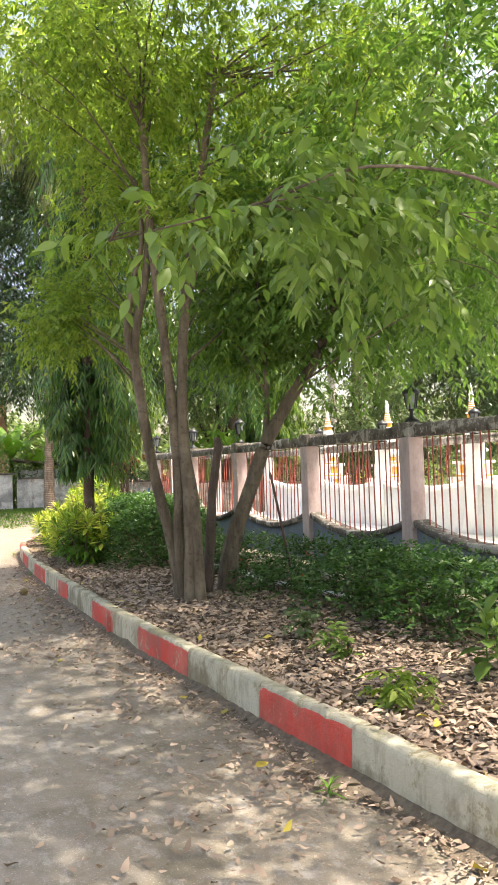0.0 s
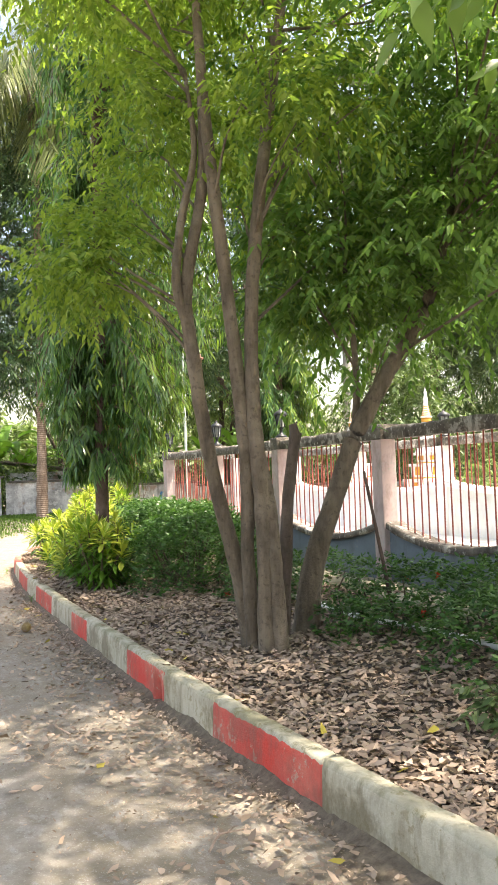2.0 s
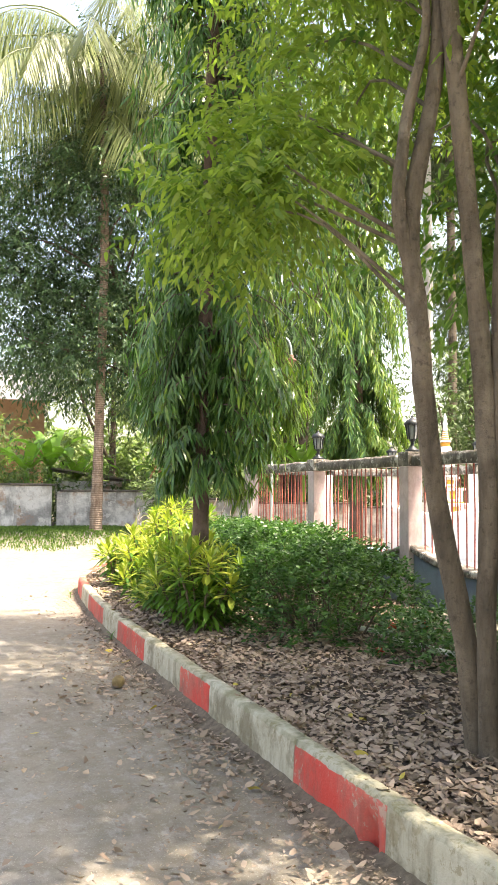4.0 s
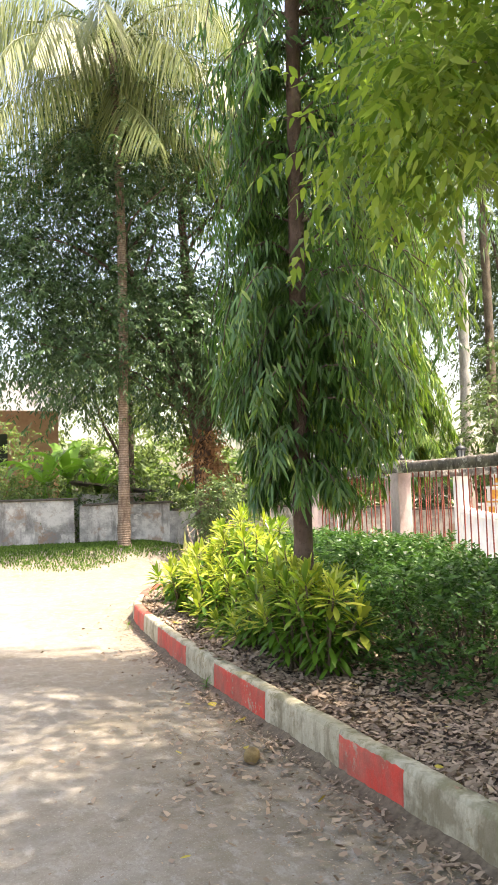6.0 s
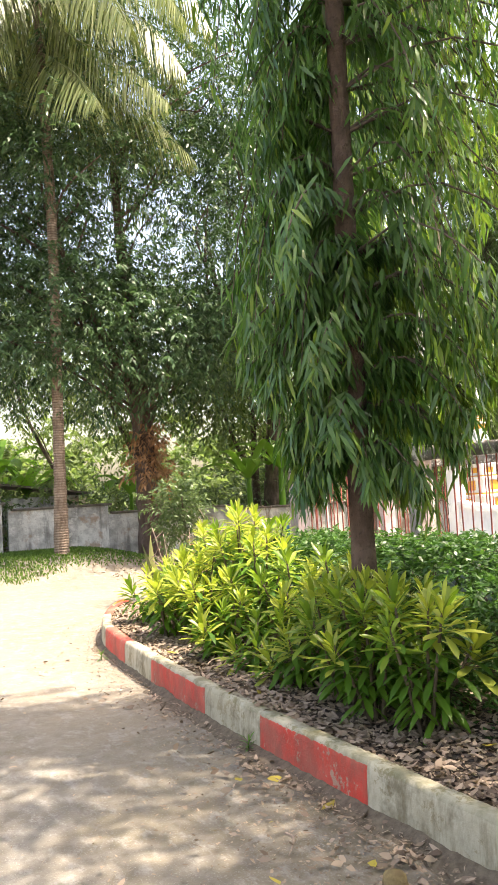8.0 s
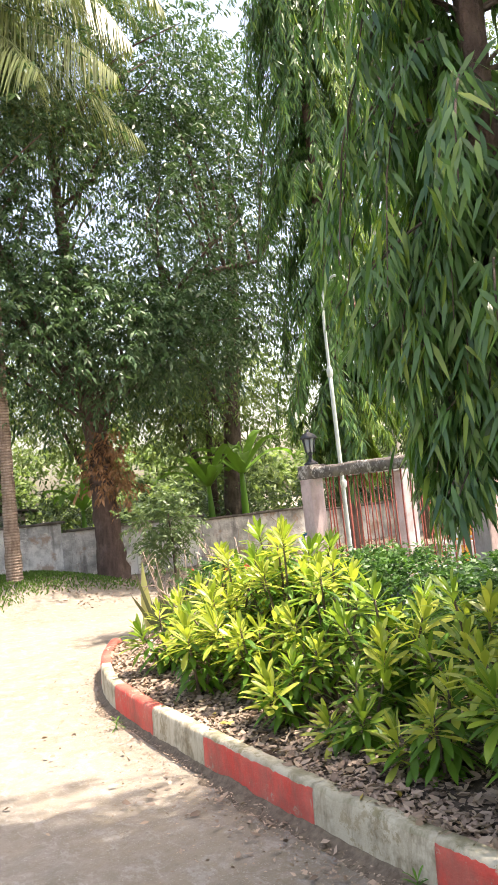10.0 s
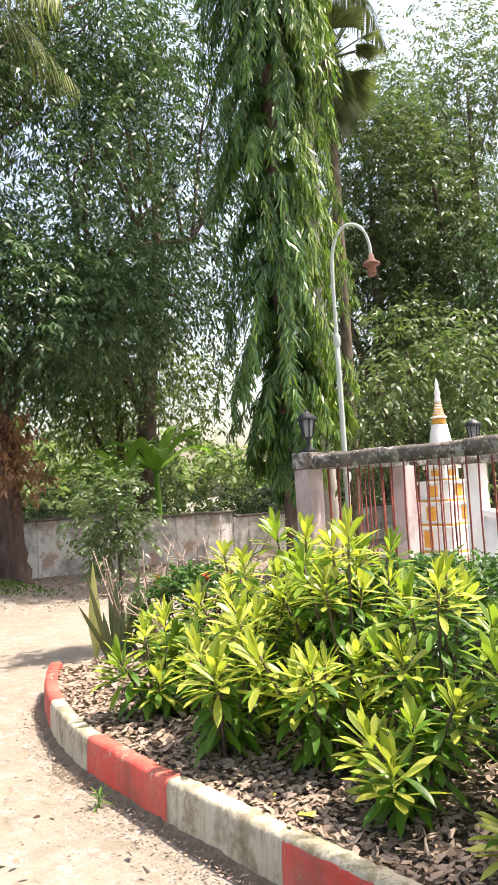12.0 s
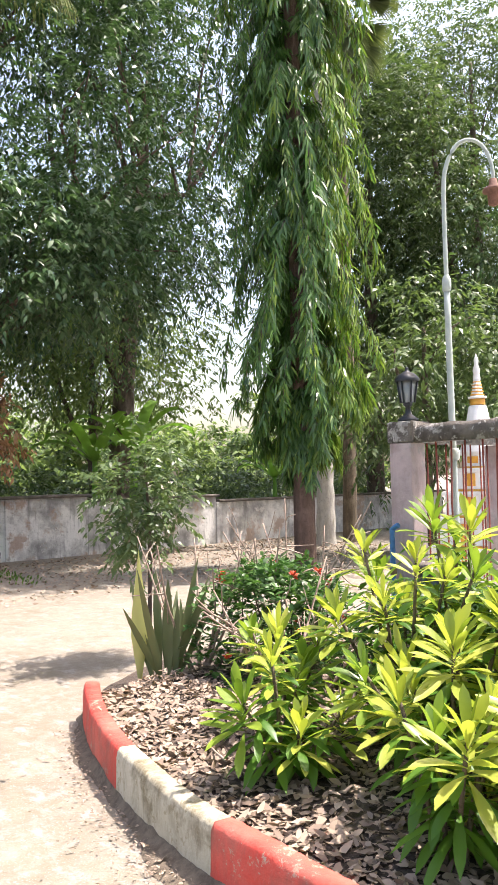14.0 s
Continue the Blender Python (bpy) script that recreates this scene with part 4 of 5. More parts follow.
def mast_tree(base, height, low, spread, trunk_r, branches, lean=(0, 0), per=30, leaf_len=0.19, thin_top=0.6, lit_side=None, bare=None, rise_out=0.8, heavy=(0, 0), skirt=14):
    """A weeping mast tree: boughs droop close along the trunk, hung with long narrow leaves."""
    k = thing("mast_tree", "weeping mast tree with drooping glossy dark green leaves", "tree", "mast trees", at=base)
    line = smooth_line([(0, 0, 0), (lean[0] * 0.4, lean[1] * 0.4, height * 0.35), (lean[0], lean[1], height * 0.75), (lean[0], lean[1], height)], 40)
    part("trunk", tube(line, [trunk_r * 1.25, trunk_r, trunk_r * 0.8, 0.03], 10, 0.03), M["bark_red"], k, smooth=True)
    bl, P, D, N, new_or_lit = [], [], [], [], []
    for i in range(branches):
        u = (i + RNG.uniform(0, 1)) / branches
        h = low + 0.9 + (height - low - 0.9) * u
        t = RNG.uniform(0, 2 * np.pi)
        if bare and h < 6.5 and math.cos(t) * bare[0] + math.sin(t) * bare[1] > 0.72 and RNG.uniform(0, 1) < 0.7:
            t += 1.6 * RNG.choice([-1, 1])
        ln = spread * (1 - (1 - thin_top) * u) * RNG.uniform(0.45, 1.2)
        ln *= 1 + math.cos(t) * heavy[0] + math.sin(t) * heavy[1]
        if i % skirt == 0:
            h, ln = low + RNG.uniform(0.7, 2.4), spread * RNG.uniform(0.18, 0.38)
        lift = rise_out * (1 - 0.7 * (math.cos(t) * heavy[0] + math.sin(t) * heavy[1]))
        if rise_out > 1:
            ln = min(ln, 0.05 + (h - low) / (lift + 0.55))
        out = np.array([math.cos(t), math.sin(t), 0.0])
        c = line[min(39, int(h / height * 39))]
        drop = ln * RNG.uniform(0.7, 1.6)
        drop = min(drop, h - low * RNG.uniform(0.9, 1.15) - lift * ln)
        pts = smooth_line([c, c + out * ln * 0.45 + np.array([0, 0, 0.12]), c + out * ln * 0.85 - np.array([0, 0, drop * 0.4]), c + out * ln - np.array([0, 0, drop])], 9)
        bl.append(tube(pts, [0.011, 0.003], 5))
        s = np.sort(RNG.uniform(0.12, 1, per))
        q = np.stack([np.interp(s, np.linspace(0, 1, 9), pts[:, j]) for j in range(3)], 1)
        w = np.gradient(pts, axis=0)
        w = unit(np.stack([np.interp(s, np.linspace(0, 1, 9), w[:, j]) for j in range(3)], 1))
        side = unit(np.cross(w, np.array([0, 0, 1.0])) + RNG.normal(size=(per, 3)) * 0.25)
        sg = np.where(np.arange(per) % 2, 1.0, -1.0)[:, None]
        d = w * 0.4 + side * sg * 0.75 + RNG.normal(size=(per, 3)) * 0.28
        d[:, 2] -= 1.15
        P.append(q + RNG.normal(size=(per, 3)) * 0.04)
        D.append(d)
        N.append(out[None] + np.array([0, 0, 0.6]) + RNG.normal(size=(per, 3)) * 0.5)
        # pale leaves crowd the sunward side, so sunlight is put into leaf colour
        fresh = lit_side is not None and float(out @ np.array(lit_side)) > 0.45
        new_or_lit.append(RNG.uniform(0, 1, per) < (0.75 if fresh else 0.14) * (s > 0.5))
    P, D, N, nl = np.concatenate(P), np.concatenate(D), np.concatenate(N), np.concatenate(new_or_lit)
    part("branchwork", join(bl), M["bark_dark"], k, kind="stuff")
    L = leaf_len * RNG.uniform(0.7, 1.25, len(P))
    part("foliage", leaves(P[~nl], D[~nl], N[~nl], L[~nl], L[~nl] * 0.15, 0.15, 0.1), M["leaf_mast"], k)
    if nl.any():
        part("new_and_lit_leaves", leaves(P[nl], D[nl], N[nl], L[nl], L[nl] * 0.15, 0.15, 0.1), M["leaf_mast_new_lit"], k, "yellow-green young leaves, crowded on one side as painted sunlight")
    return k


mast_tree((2.75, 9.9, 0.15), 10.5, 0.82, 1.22, 0.075, 420, (0.12, 0), 108, 0.165, 0.95, (1, 0.2, 0), (-0.5, -0.86), 1.75, (0.3, -0.12), 13)
mast_tree((10.7, 21.1, 0.0), 14.5, 1.4, 1.24, 0.16, 380, (0.1, 0.1), 150, 0.24, 1.05, (0.8, -0.6, 0), None, 1.15)

# The broad dark tree in front of the far wall.
big = tree("shade_tree", "broad old shade tree with dense dark foliage", (7.2, 26.4, 0.0),
     [([(7.2, 26.4, -0.1), (7.15, 26.4, 1.2), (7.1, 26.4, 2.6), (7.0, 26.4, 4.5), (6.8, 26.5, 7.5), (6.6, 26.5, 11.0)], [0.42, 0.33, 0.31, 0.27, 0.2, 0.08]),
      ([(7.0, 26.4, 4.2), (5.8, 26.2, 6.5), (4.6, 26.0, 9.0)], [0.17, 0.13, 0.06]),
      ([(7.0, 26.4, 4.0), (8.4, 26.0, 6.0), (10.0, 25.8, 7.6), (12.0, 25.6, 8.2)], [0.18, 0.14, 0.10, 0.05])],
     M["bark_red"], M["leaf_mango"],
     [(1500, (1.9, 26.6, 7.2), (2.2, 2.0, 2.4)), (1700, (5.0, 25.6, 6.2), (2.5, 2.2, 2.2)), (1800, (8.7, 25.2, 5.9), (2.5, 2.2, 2.0)), (2000, (5.8, 26.0, 9.6), (3.8, 3, 2.9)), (1050, (10.6, 25.6, 9.2), (3.2, 2.6, 2.8)), (1300, (3.4, 26.4, 10.6), (2.8, 2.0, 2.6)), (1300, (7.5, 26, 13.2), (4.5, 3, 2.4)), (600, (10.0, 26.6, 13.6), (2.6, 1.8, 2.2)), (600, (12.6, 26.2, 12.2), (3.0, 2.0, 2.4)), (500, (8.9, 26.2, 11.2), (2.4, 1.6, 1.8))],
     0.17, 9, 0.5, fine=False, hang=0.55, bough=0.05, seed_clumps=44, tight=0.27)
p, d, c = blob_points(170, (7.15, 26.1, 2.7), (0.5, 0.45, 0.7), 10)
part("withered_leaves", tuple(a - (np.array([7.2, 26.4, 0.0]) if i == 0 else 0) for i, a in enumerate(twigs(p, d, 0.35, 8, 0.17, 0.06, 0.8, fine=False))), M["dead_hang"], big, "withered brown leaves")


def palm(base, top, fronds, length, name="coconut_palm", label="slender coconut palm with arching yellow-green fronds", r=0.13, mat="palm_bark", leaf="leaf_palm", low=-0.9):
    k = thing(name, label, "palm tree", at=base)
    t = np.array(top) - np.array(base)
    line = smooth_line([(0, 0, -0.1), (0.05, 0, t[2] * 0.25), (t[0] * 0.45 + 0.12, t[1] * 0.5, t[2] * 0.6), tuple(t)], 60)
    rr = [r * 1.5, r * 1.05, r, r * 0.95, r * 0.85]
    v, f = tube(line, rr, 12)
    ring = 1 + 0.05 * np.sign(np.sin(np.arange(60) * 2.1))[:, None]
    v = (line[:, None] + (v.reshape(60, 12, 3) - line[:, None]) * ring[..., None]).reshape(-1, 3)
    part("trunk", (v, f), M[mat], k)
    for i in range(fronds):
        a = i * 2.399 + RNG.uniform(-0.2, 0.2)
        e = RNG.uniform(low, 0.95)
        out = np.array([math.cos(a), math.sin(a), 0])
        ln = length * RNG.uniform(0.85, 1.1)
        pts = smooth_line([t, t + out * ln * 0.33 * math.cos(e) + np.array([0, 0, ln * 0.38 * math.sin(e) + 0.12]),
                           t + out * ln * 0.66 * math.cos(e * 0.7) + np.array([0, 0, ln * (0.5 * math.sin(e) - 0.12)]), t + out * ln * 0.85 * math.cos(e * 0.5) + np.array([0, 0, ln * (0.42 * math.sin(e) - 0.45)])], 14)
        fr = part("frond", tube(pts, [0.035, 0.02, 0.006], 5), M[leaf], k)
        n = 84
        s = np.repeat(np.linspace(0.16, 0.99, n), 2)
        q = np.stack([np.interp(s, np.linspace(0, 1, 14), pts[:, j]) for j in range(3)], 1)
        w = np.gradient(pts, axis=0)
        w = unit(np.stack([np.interp(s, np.linspace(0, 1, 14), w[:, j]) for j in range(3)], 1))
        side = unit(np.cross(w, np.array([0, 0, 1.0])))
        sg = np.tile([1.0, -1.0], n)[:, None]
        d = w * 0.55 + side * sg * 0.8 + RNG.normal(size=(2 * n, 3)) * 0.08
        d[:, 2] -= RNG.uniform(0.6, 1.5, 2 * n)
        L = length * 0.31 * np.sin(np.pi * (0.15 + 0.8 * s)) * RNG.uniform(0.85, 1.1, 2 * n)
        part("frond_blade", leaves(q, d, w * 0.2 + np.array([0, 0, 1.0]), L, 0.036, 0.4, 0.05), M[leaf], fr)
    return k


palm((4.35, 25.0, 0.36), (4.3, 25.0, 14.5), 34, 5.2, low=-1.3)


def fan_palm(base, height, trunk_r):
    k = thing("fan_palm", "tall palmyra palm with grey fan leaves", "palm tree", at=base)
    part("trunk", tube(smooth_line([(0, 0, 0), (0.1, 0, height * 0.5), (0, 0, height)], 30), [trunk_r * 1.3, trunk_r, trunk_r], 10, 0.02), M["bark"], k, smooth=True)
    for i in range(52):
        a, e = i * 2.399, RNG.uniform(-1.25, 1.2) if i < 34 else RNG.uniform(-1.5, -1.2)
        out = np.array([math.cos(a) * math.cos(e), math.sin(a) * math.cos(e), math.sin(e)])
        tip = np.array([0, 0, height]) + out * RNG.uniform(0.8, 1.1)
        tip[2] -= 0.5 if i >= 34 else 0
        fan = part("stalk", tube(np.array([(0, 0, height - (0.4 if i >= 34 else 0)), tip]), [0.03, 0.02], 5), M["leaf_fan"], k)
        n = 26
        side = unit(np.cross(out, np.array([0, 0, 1.0]) + RNG.normal(size=3) * 0.3))
        g = np.linspace(-1.25, 1.25, n)
        d = out[None] * np.cos(g)[:, None] + side[None] * np.sin(g)[:, None]
        part("fan_blade", leaves(np.repeat(tip[None], n, 0), d, np.cross(out, side)[None] + d * 0, 0.85, 0.062, 0.3, 0.3), M["leaf_fan"], fan)
    return k


fan_palm((15.9, 24.2, 0.0), 13.5, 0.14)
palm((14.85, 24.1, 0.0), (14.8, 24.0, 15.5), 16, 3.4, "tall_palm", "tall palm with a pale smooth trunk", 0.16, "pale_bark", "leaf_fan", -0.4)


def back_tree(x, y, h, r, n, label, leaf="leaf_far", lean=(0, 0), low=0.35, bark="bark_dark", size=0.2, tr=0.16):
    return tree("background_tree", label, (x, y, 0),
         [([(x, y, -0.1), (x + lean[0] * 0.35, y + lean[1] * 0.35, h * 0.3), (x + lean[0] * 0.7, y, h * 0.55), (x + lean[0], y + lean[1], h * 0.85)], [tr, tr * 0.8, tr * 0.6, 0.04]),
          ([(x + lean[0] * 0.3, y, h * 0.25), (x - r * 0.4, y, h * 0.5), (x - r * 0.6, y, h * 0.75)], [tr * 0.5, tr * 0.35, 0.03])],
         M[bark], M[leaf], [(n, (x + lean[0], y + lean[1], h * (0.5 + low / 2)), (r, r, h * (0.5 - low / 2)))], size, 8, 0.5, False, 0.5, 8, 0.03, "trees beyond the wall", 40, tight=0.22)


for row in ((8.8, 31, 9, 2.6, 1300, "green tree with open foliage beyond the wall"), (15.2, 33, 9, 3.0, 1300, "green tree with a low crown beyond the wall"), (12.6, 30.5, 8, 2.4, 1100, "small light green tree beyond the wall"),
            (6.6, 34, 10, 3.0, 1300, "tall green tree beyond the wall"), (-4.0, 33, 9, 3.0, 1200, "leafy tree beyond the wall near a house")):
    back_tree(*row)
back_tree(12.4, 29.3, 15.5, 3.2, 1300, "tall leaning dark tree beyond the wall", "leaf_mango", (1.4, 0), 0.4, tr=0.32)
back_tree(20.8, 27.0, 14.6, 3.9, 6200, "large bushy tree with grey-green leaves", "leaf_back", (0, 0), 0.16, tr=0.3)
tall = back_tree(24.0, 25.0, 18.0, 4.6, 7000, "tall dense tree with grey-green leaves", "leaf_back", (0, 0), 0.2, tr=0.3)
back_tree(28.0, 30.0, 18.0, 5.2, 4200, "tall spreading tree far behind the court", "leaf_back", (0, 0), 0.15, tr=0.3)
back_tree(22.0, 20.5, 10, 3.4, 2000, "dense green tree behind the stupas", "leaf_mango", (0, 0), 0.22, tr=0.25)
back_tree(20.0, 15.0, 8, 3.4, 620, "bright green tree behind the court", "leaf_far", (0, 0), 0.18, tr=0.25)
back_tree(18.0, 8.5, 7, 3.0, 480, "bright green tree behind the court fence", "leaf_far", (0, 0), 0.18, tr=0.22)
back_tree(1.6, 33.0, 4.2, 1.8, 500, "small leafy tree in front of the house", "leaf_far", (0, 0), 0.25, tr=0.12)
back_tree(14.2, 20.8, 5.5, 1.8, 900, "young green tree beside the stupas", "leaf_back", (0, 0), 0.3, tr=0.12)


# A dried creeper hanging down its near side.
hang = []
for j in range(3):
    top = np.array([-2.2 + 0.25 * j, -3.6 + 0.2 * j, 13.9 - 0.5 * j])
    s = np.linspace(0, 1, 60)[:, None]
    p = top + np.array([-0.5, 0.1, -2.6 - 0.7 * j]) * s + RNG.normal(size=(60, 3)) * 0.07
    hang.append(twigs(p, rand_dirs(60, -0.6), 0.25, 6, 0.13, 0.05, 0.9, fine=False))
part("withered_creeper", join(hang), M["dead_hang"], tall, "dried orange-brown creeper")


def thicket(name, label, n, x0, x1, y0, y1, z0, z1, leaf, size, category="shrubs"):
    c = np.stack([RNG.uniform(x0, x1, n // 22), RNG.uniform(y0, y1, n // 22), RNG.uniform(z0, z1, n // 22) * RNG.uniform(0.5, 1, n // 22)], 1)
    i = RNG.integers(0, len(c), n)
    p = c[i] + RNG.normal(size=(n, 3)) * np.array([0.5, 0.5, 0.4])
    p[:, 2] = np.maximum(p[:, 2], 0.08)
    ob = part(name, twigs(p, rand_dirs(n, 0.5), 0.5, 7, size, size * 0.38, 0.4, fine=False), M[leaf])
    return tagged(ob, label, category, kind="stuff")


thicket("undergrowth", "dense green undergrowth beyond the boundary wall", 5200, -8, 26, 28.9, 33, 0.3, 2.5, "leaf_back", 0.19)
thicket("wall_creepers", "bushes growing against the far side of the wall", 1500, -5, 6.0, 28.6, 31, 0.6, 3.2, "leaf_far", 0.17)
thicket("distant_woods", "mass of distant trees beyond the wall, haze put into the leaf colour", 10000, -25, 48, 44, 56, 0.3, 6.5, "leaf_far", 0.55, "woods")
thicket("court_shrubs", "green shrubs behind the court fence", 2200, 13.5, 17, -2, 19, 0.2, 1.7, "leaf_far", 0.16)


def banana(x, y, h, rz):
    k = thing("banana_plant", "banana plant with broad bright green leaves", "banana plant", "banana plants beyond the wall", at=(x, y, 0), rz=rz)
    part("stem", tube(np.array([(0, 0, 0), (0.03, 0, h * 0.4), (0.05, 0, h * 0.62)]), [0.11, 0.09, 0.06], 8), M["leaf_banana"], k)
    for i in range(8):
        a, e = i * 2.399, RNG.uniform(0.25, 1.25)
        out = np.array([math.cos(a) * math.cos(e), math.sin(a) * math.cos(e), math.sin(e)])
        ln = h * 0.55
        b = np.array([0.05, 0, h * 0.6])
        pts = smooth_line([b, b + out * ln * 0.5, b + out * ln * 0.85 + np.array([0, 0, -0.25 * ln * math.cos(e)]), b + out * ln - np.array([0, 0, 0.5 * ln * math.cos(e)])], 9)
        side = unit(np.cross(out, np.array([0, 0, 1.0])))
        w = 0.15 * np.sin(np.pi * np.linspace(0.12, 1, 9)) ** 0.7 + 0.01
        v = np.concatenate([pts + side * w[:, None] + np.array([0, 0, 0.06]), pts, pts - side * w[:, None] + np.array([0, 0, 0.06])])
        f = np.array([(r * 9 + j, r * 9 + j + 1, (r + 1) * 9 + j + 1, (r + 1) * 9 + j) for r in range(2) for j in range(8)])
        part("leaf", (v, f), M["leaf_banana"], k)
    return k


b0 = banana(4.6, 30.4, 3.3, 0)
for x, y, s in ((2.9, 30.0, 1.1), (3.7, 30.6, 1.2), (11.3, 28.4, 1.05), (12.5, 28.5, 1.2), (7.6, 29.2, 0.9), (17.0, 27.8, 0.8)):
    c = copy_thing(b0, pose(x, y, 0, 0, 0, x * 77))
    c.scale = (s, s, s)


# ---- plants in the bed ----
def mound(n, cx, cy, rx, ry, h, z0=0.15, square=0.7):
    """Twig bases over a clipped, rounded hedge."""
    u = RNG.uniform(-1, 1, (n, 2))
    r = (np.abs(u) ** 3).sum(1) ** (1 / 3)
    top = np.clip(1 - np.maximum(r, 0) ** 4, 0.0, 1) ** 0.5
    z = z0 + h * top * np.where(RNG.uniform(0, 1, n) < 0.6, RNG.uniform(0.85, 1.06, n), RNG.uniform(0.1, 1, n))
    p = np.stack([cx + u[:, 0] * rx, cy + u[:, 1] * ry, z], 1)
    d = unit(np.stack([u[:, 0] * r ** 2, u[:, 1] * r ** 2, 0.5 + 0 * r], 1) + RNG.normal(size=(n, 3)) * 0.45)
    return p, d


def shrub(name, label, category, cx, cy, rx, ry, h, n, leaf, size, flowers=0, group=""):
    k = thing(name, label, category, group, at=(cx, cy, 0.15))
    o = np.array([cx, cy, 0.15])
    p, d = mound(n, cx, cy, rx, ry, h)
    v, f = twigs(p, d, size * 2.6, 8, size, size * 0.45, 0.05, 0.8, 0.1)
    part("foliage", (v - o, f), M[leaf], k)
    m = max(6, n // 45)
    e = p[RNG.integers(0, n, m)]
    st = np.stack([cx + (e[:, 0] - cx) * 0.35, cy + (e[:, 1] - cy) * 0.6, np.full(m, 0.12)], 1)
    for a, b in zip(st, e):
        v, f = limbs([a], [b], 0.012, 0.004, 5, 0.1)
        part("stem", (v - o, f), M["bark_dark"], k)
    for q in p[RNG.integers(0, n, flowers)]:
        a = rand_dirs(14, 0.5)
        v, f = leaves(np.repeat(q[None], 14, 0) + np.array([0, 0, 0.05]), a, rand_dirs(14), 0.045, 0.022, 0, 0.1, False)
        part("flower", (v - o, f), M["flower"], k, "red flower head")
    return k


shrub("hedge", "clipped dark green hedge beside yellow-green plants", "hedge", 3.6, 8.6, 0.8, 1.0, 0.86, 1700, "leaf_hedge", 0.06)
shrub("hedge", "clipped dark green hedge along the fence", "hedge", 4.0, 10.6, 1.0, 1.2, 0.95, 2100, "leaf_hedge", 0.06)
shrub("hedge", "clipped dark green hedge behind yellow-green plants", "hedge", 4.25, 12.9, 0.85, 1.3, 0.92, 2000, "leaf_hedge", 0.06)
shrub("ixora_bush", "round dark green bush with red flowers", "bush", 4.25, 15.7, 0.5, 0.5, 0.78, 700, "leaf_hedge", 0.065, 15)
shrub("ixora_bush", "low dark bush with red flowers by the corner post", "bush", 4.6, 14.6, 0.5, 0.45, 0.62, 500, "leaf_hedge", 0.065, 9)
for x, y, rx, ry, h, n, fl in ((3.9, 7.15, 0.5, 0.35, 0.42, 240, 3), (4.5, 6.9, 0.55, 0.4, 0.5, 260, 1), (4.3, 5.2, 0.5, 0.5, 0.55, 320, 2), (4.6, 4.2, 0.6, 0.5, 0.6, 420, 1), (4.0, 3.4, 0.55, 0.5, 0.55, 420, 0), (4.7, 3.0, 0.6, 0.6, 0.62, 460, 0),
                               (4.2, 2.3, 0.6, 0.5, 0.58, 460, 0), (3.7, 4.6, 0.35, 0.35, 0.34, 150, 1), (4.9, 1.6, 0.6, 0.6, 0.6, 380, 0), (3.55, 5.05, 0.2, 0.2, 0.3, 70, 0), (3.6, 6.75, 0.2, 0.25, 0.35, 80, 0)):
    x = min(x, 4.4)
    shrub("low_shrub", "sparse low dark green shrub among dead leaves", "shrub", x, y, rx, ry, h, int(n * 1.0), "leaf_hedge", 0.055, fl, "low shrubs along the fence")


def rosette(n, L, up):
    """Ways and faces of a tuft of arching leaves."""
    a = np.arange(n) * 2.399 + RNG.uniform(-0.2, 0.2, n)
    e = np.linspace(up, -0.15, n) + RNG.uniform(-0.12, 0.12, n)
    d = np.stack([np.cos(a) * np.cos(e), np.sin(a) * np.cos(e), np.sin(e)], 1)
    nrm = np.stack([-np.cos(a) * np.sin(e), -np.sin(a) * np.sin(e), np.cos(e)], 1)
    return d, nrm


def blade_strip(P, D, N, L, W, bend, seg=5, outline=(0.22, 0.72, 1.0, 0.95, 0.66, 0.06)):
    """Longer leaves with a midrib fold and an arching bend."""
    n = len(P)
    s = np.linspace(0, 1, seg + 1)
    w = np.array(outline)
    S = unit(np.cross(D, N))
    N = np.cross(S, unit(D))
    L, W = np.broadcast_to(L, n)[:, None, None], np.broadcast_to(W, n)[:, None, None]
    mid = P[:, None] + unit(D)[:, None] * L * s[None, :, None]
    mid[..., 2] -= bend * L[..., 0] * s[None] ** 2
    e = S[:, None] * W * 0.5 * w[None, :, None]
    up = N[:, None] * W * 0.14 * w[None, :, None]
    v = np.concatenate([mid + e + up, mid, mid - e + up], 1)
    k = seg + 1
    f = [t for r in range(2) for j in range(seg) for t in ((r * k + j, r * k + j + 1, (r + 1) * k + j + 1), (r * k + j, (r + 1) * k + j + 1, (r + 1) * k + j))]
    return v.reshape(-1, 3), (np.array(f)[None] + (np.arange(n) * 3 * k)[:, None, None]).reshape(-1, 3)


SPOON = (0.14, 0.34, 0.62, 0.9, 1.0, 0.8, 0.06)


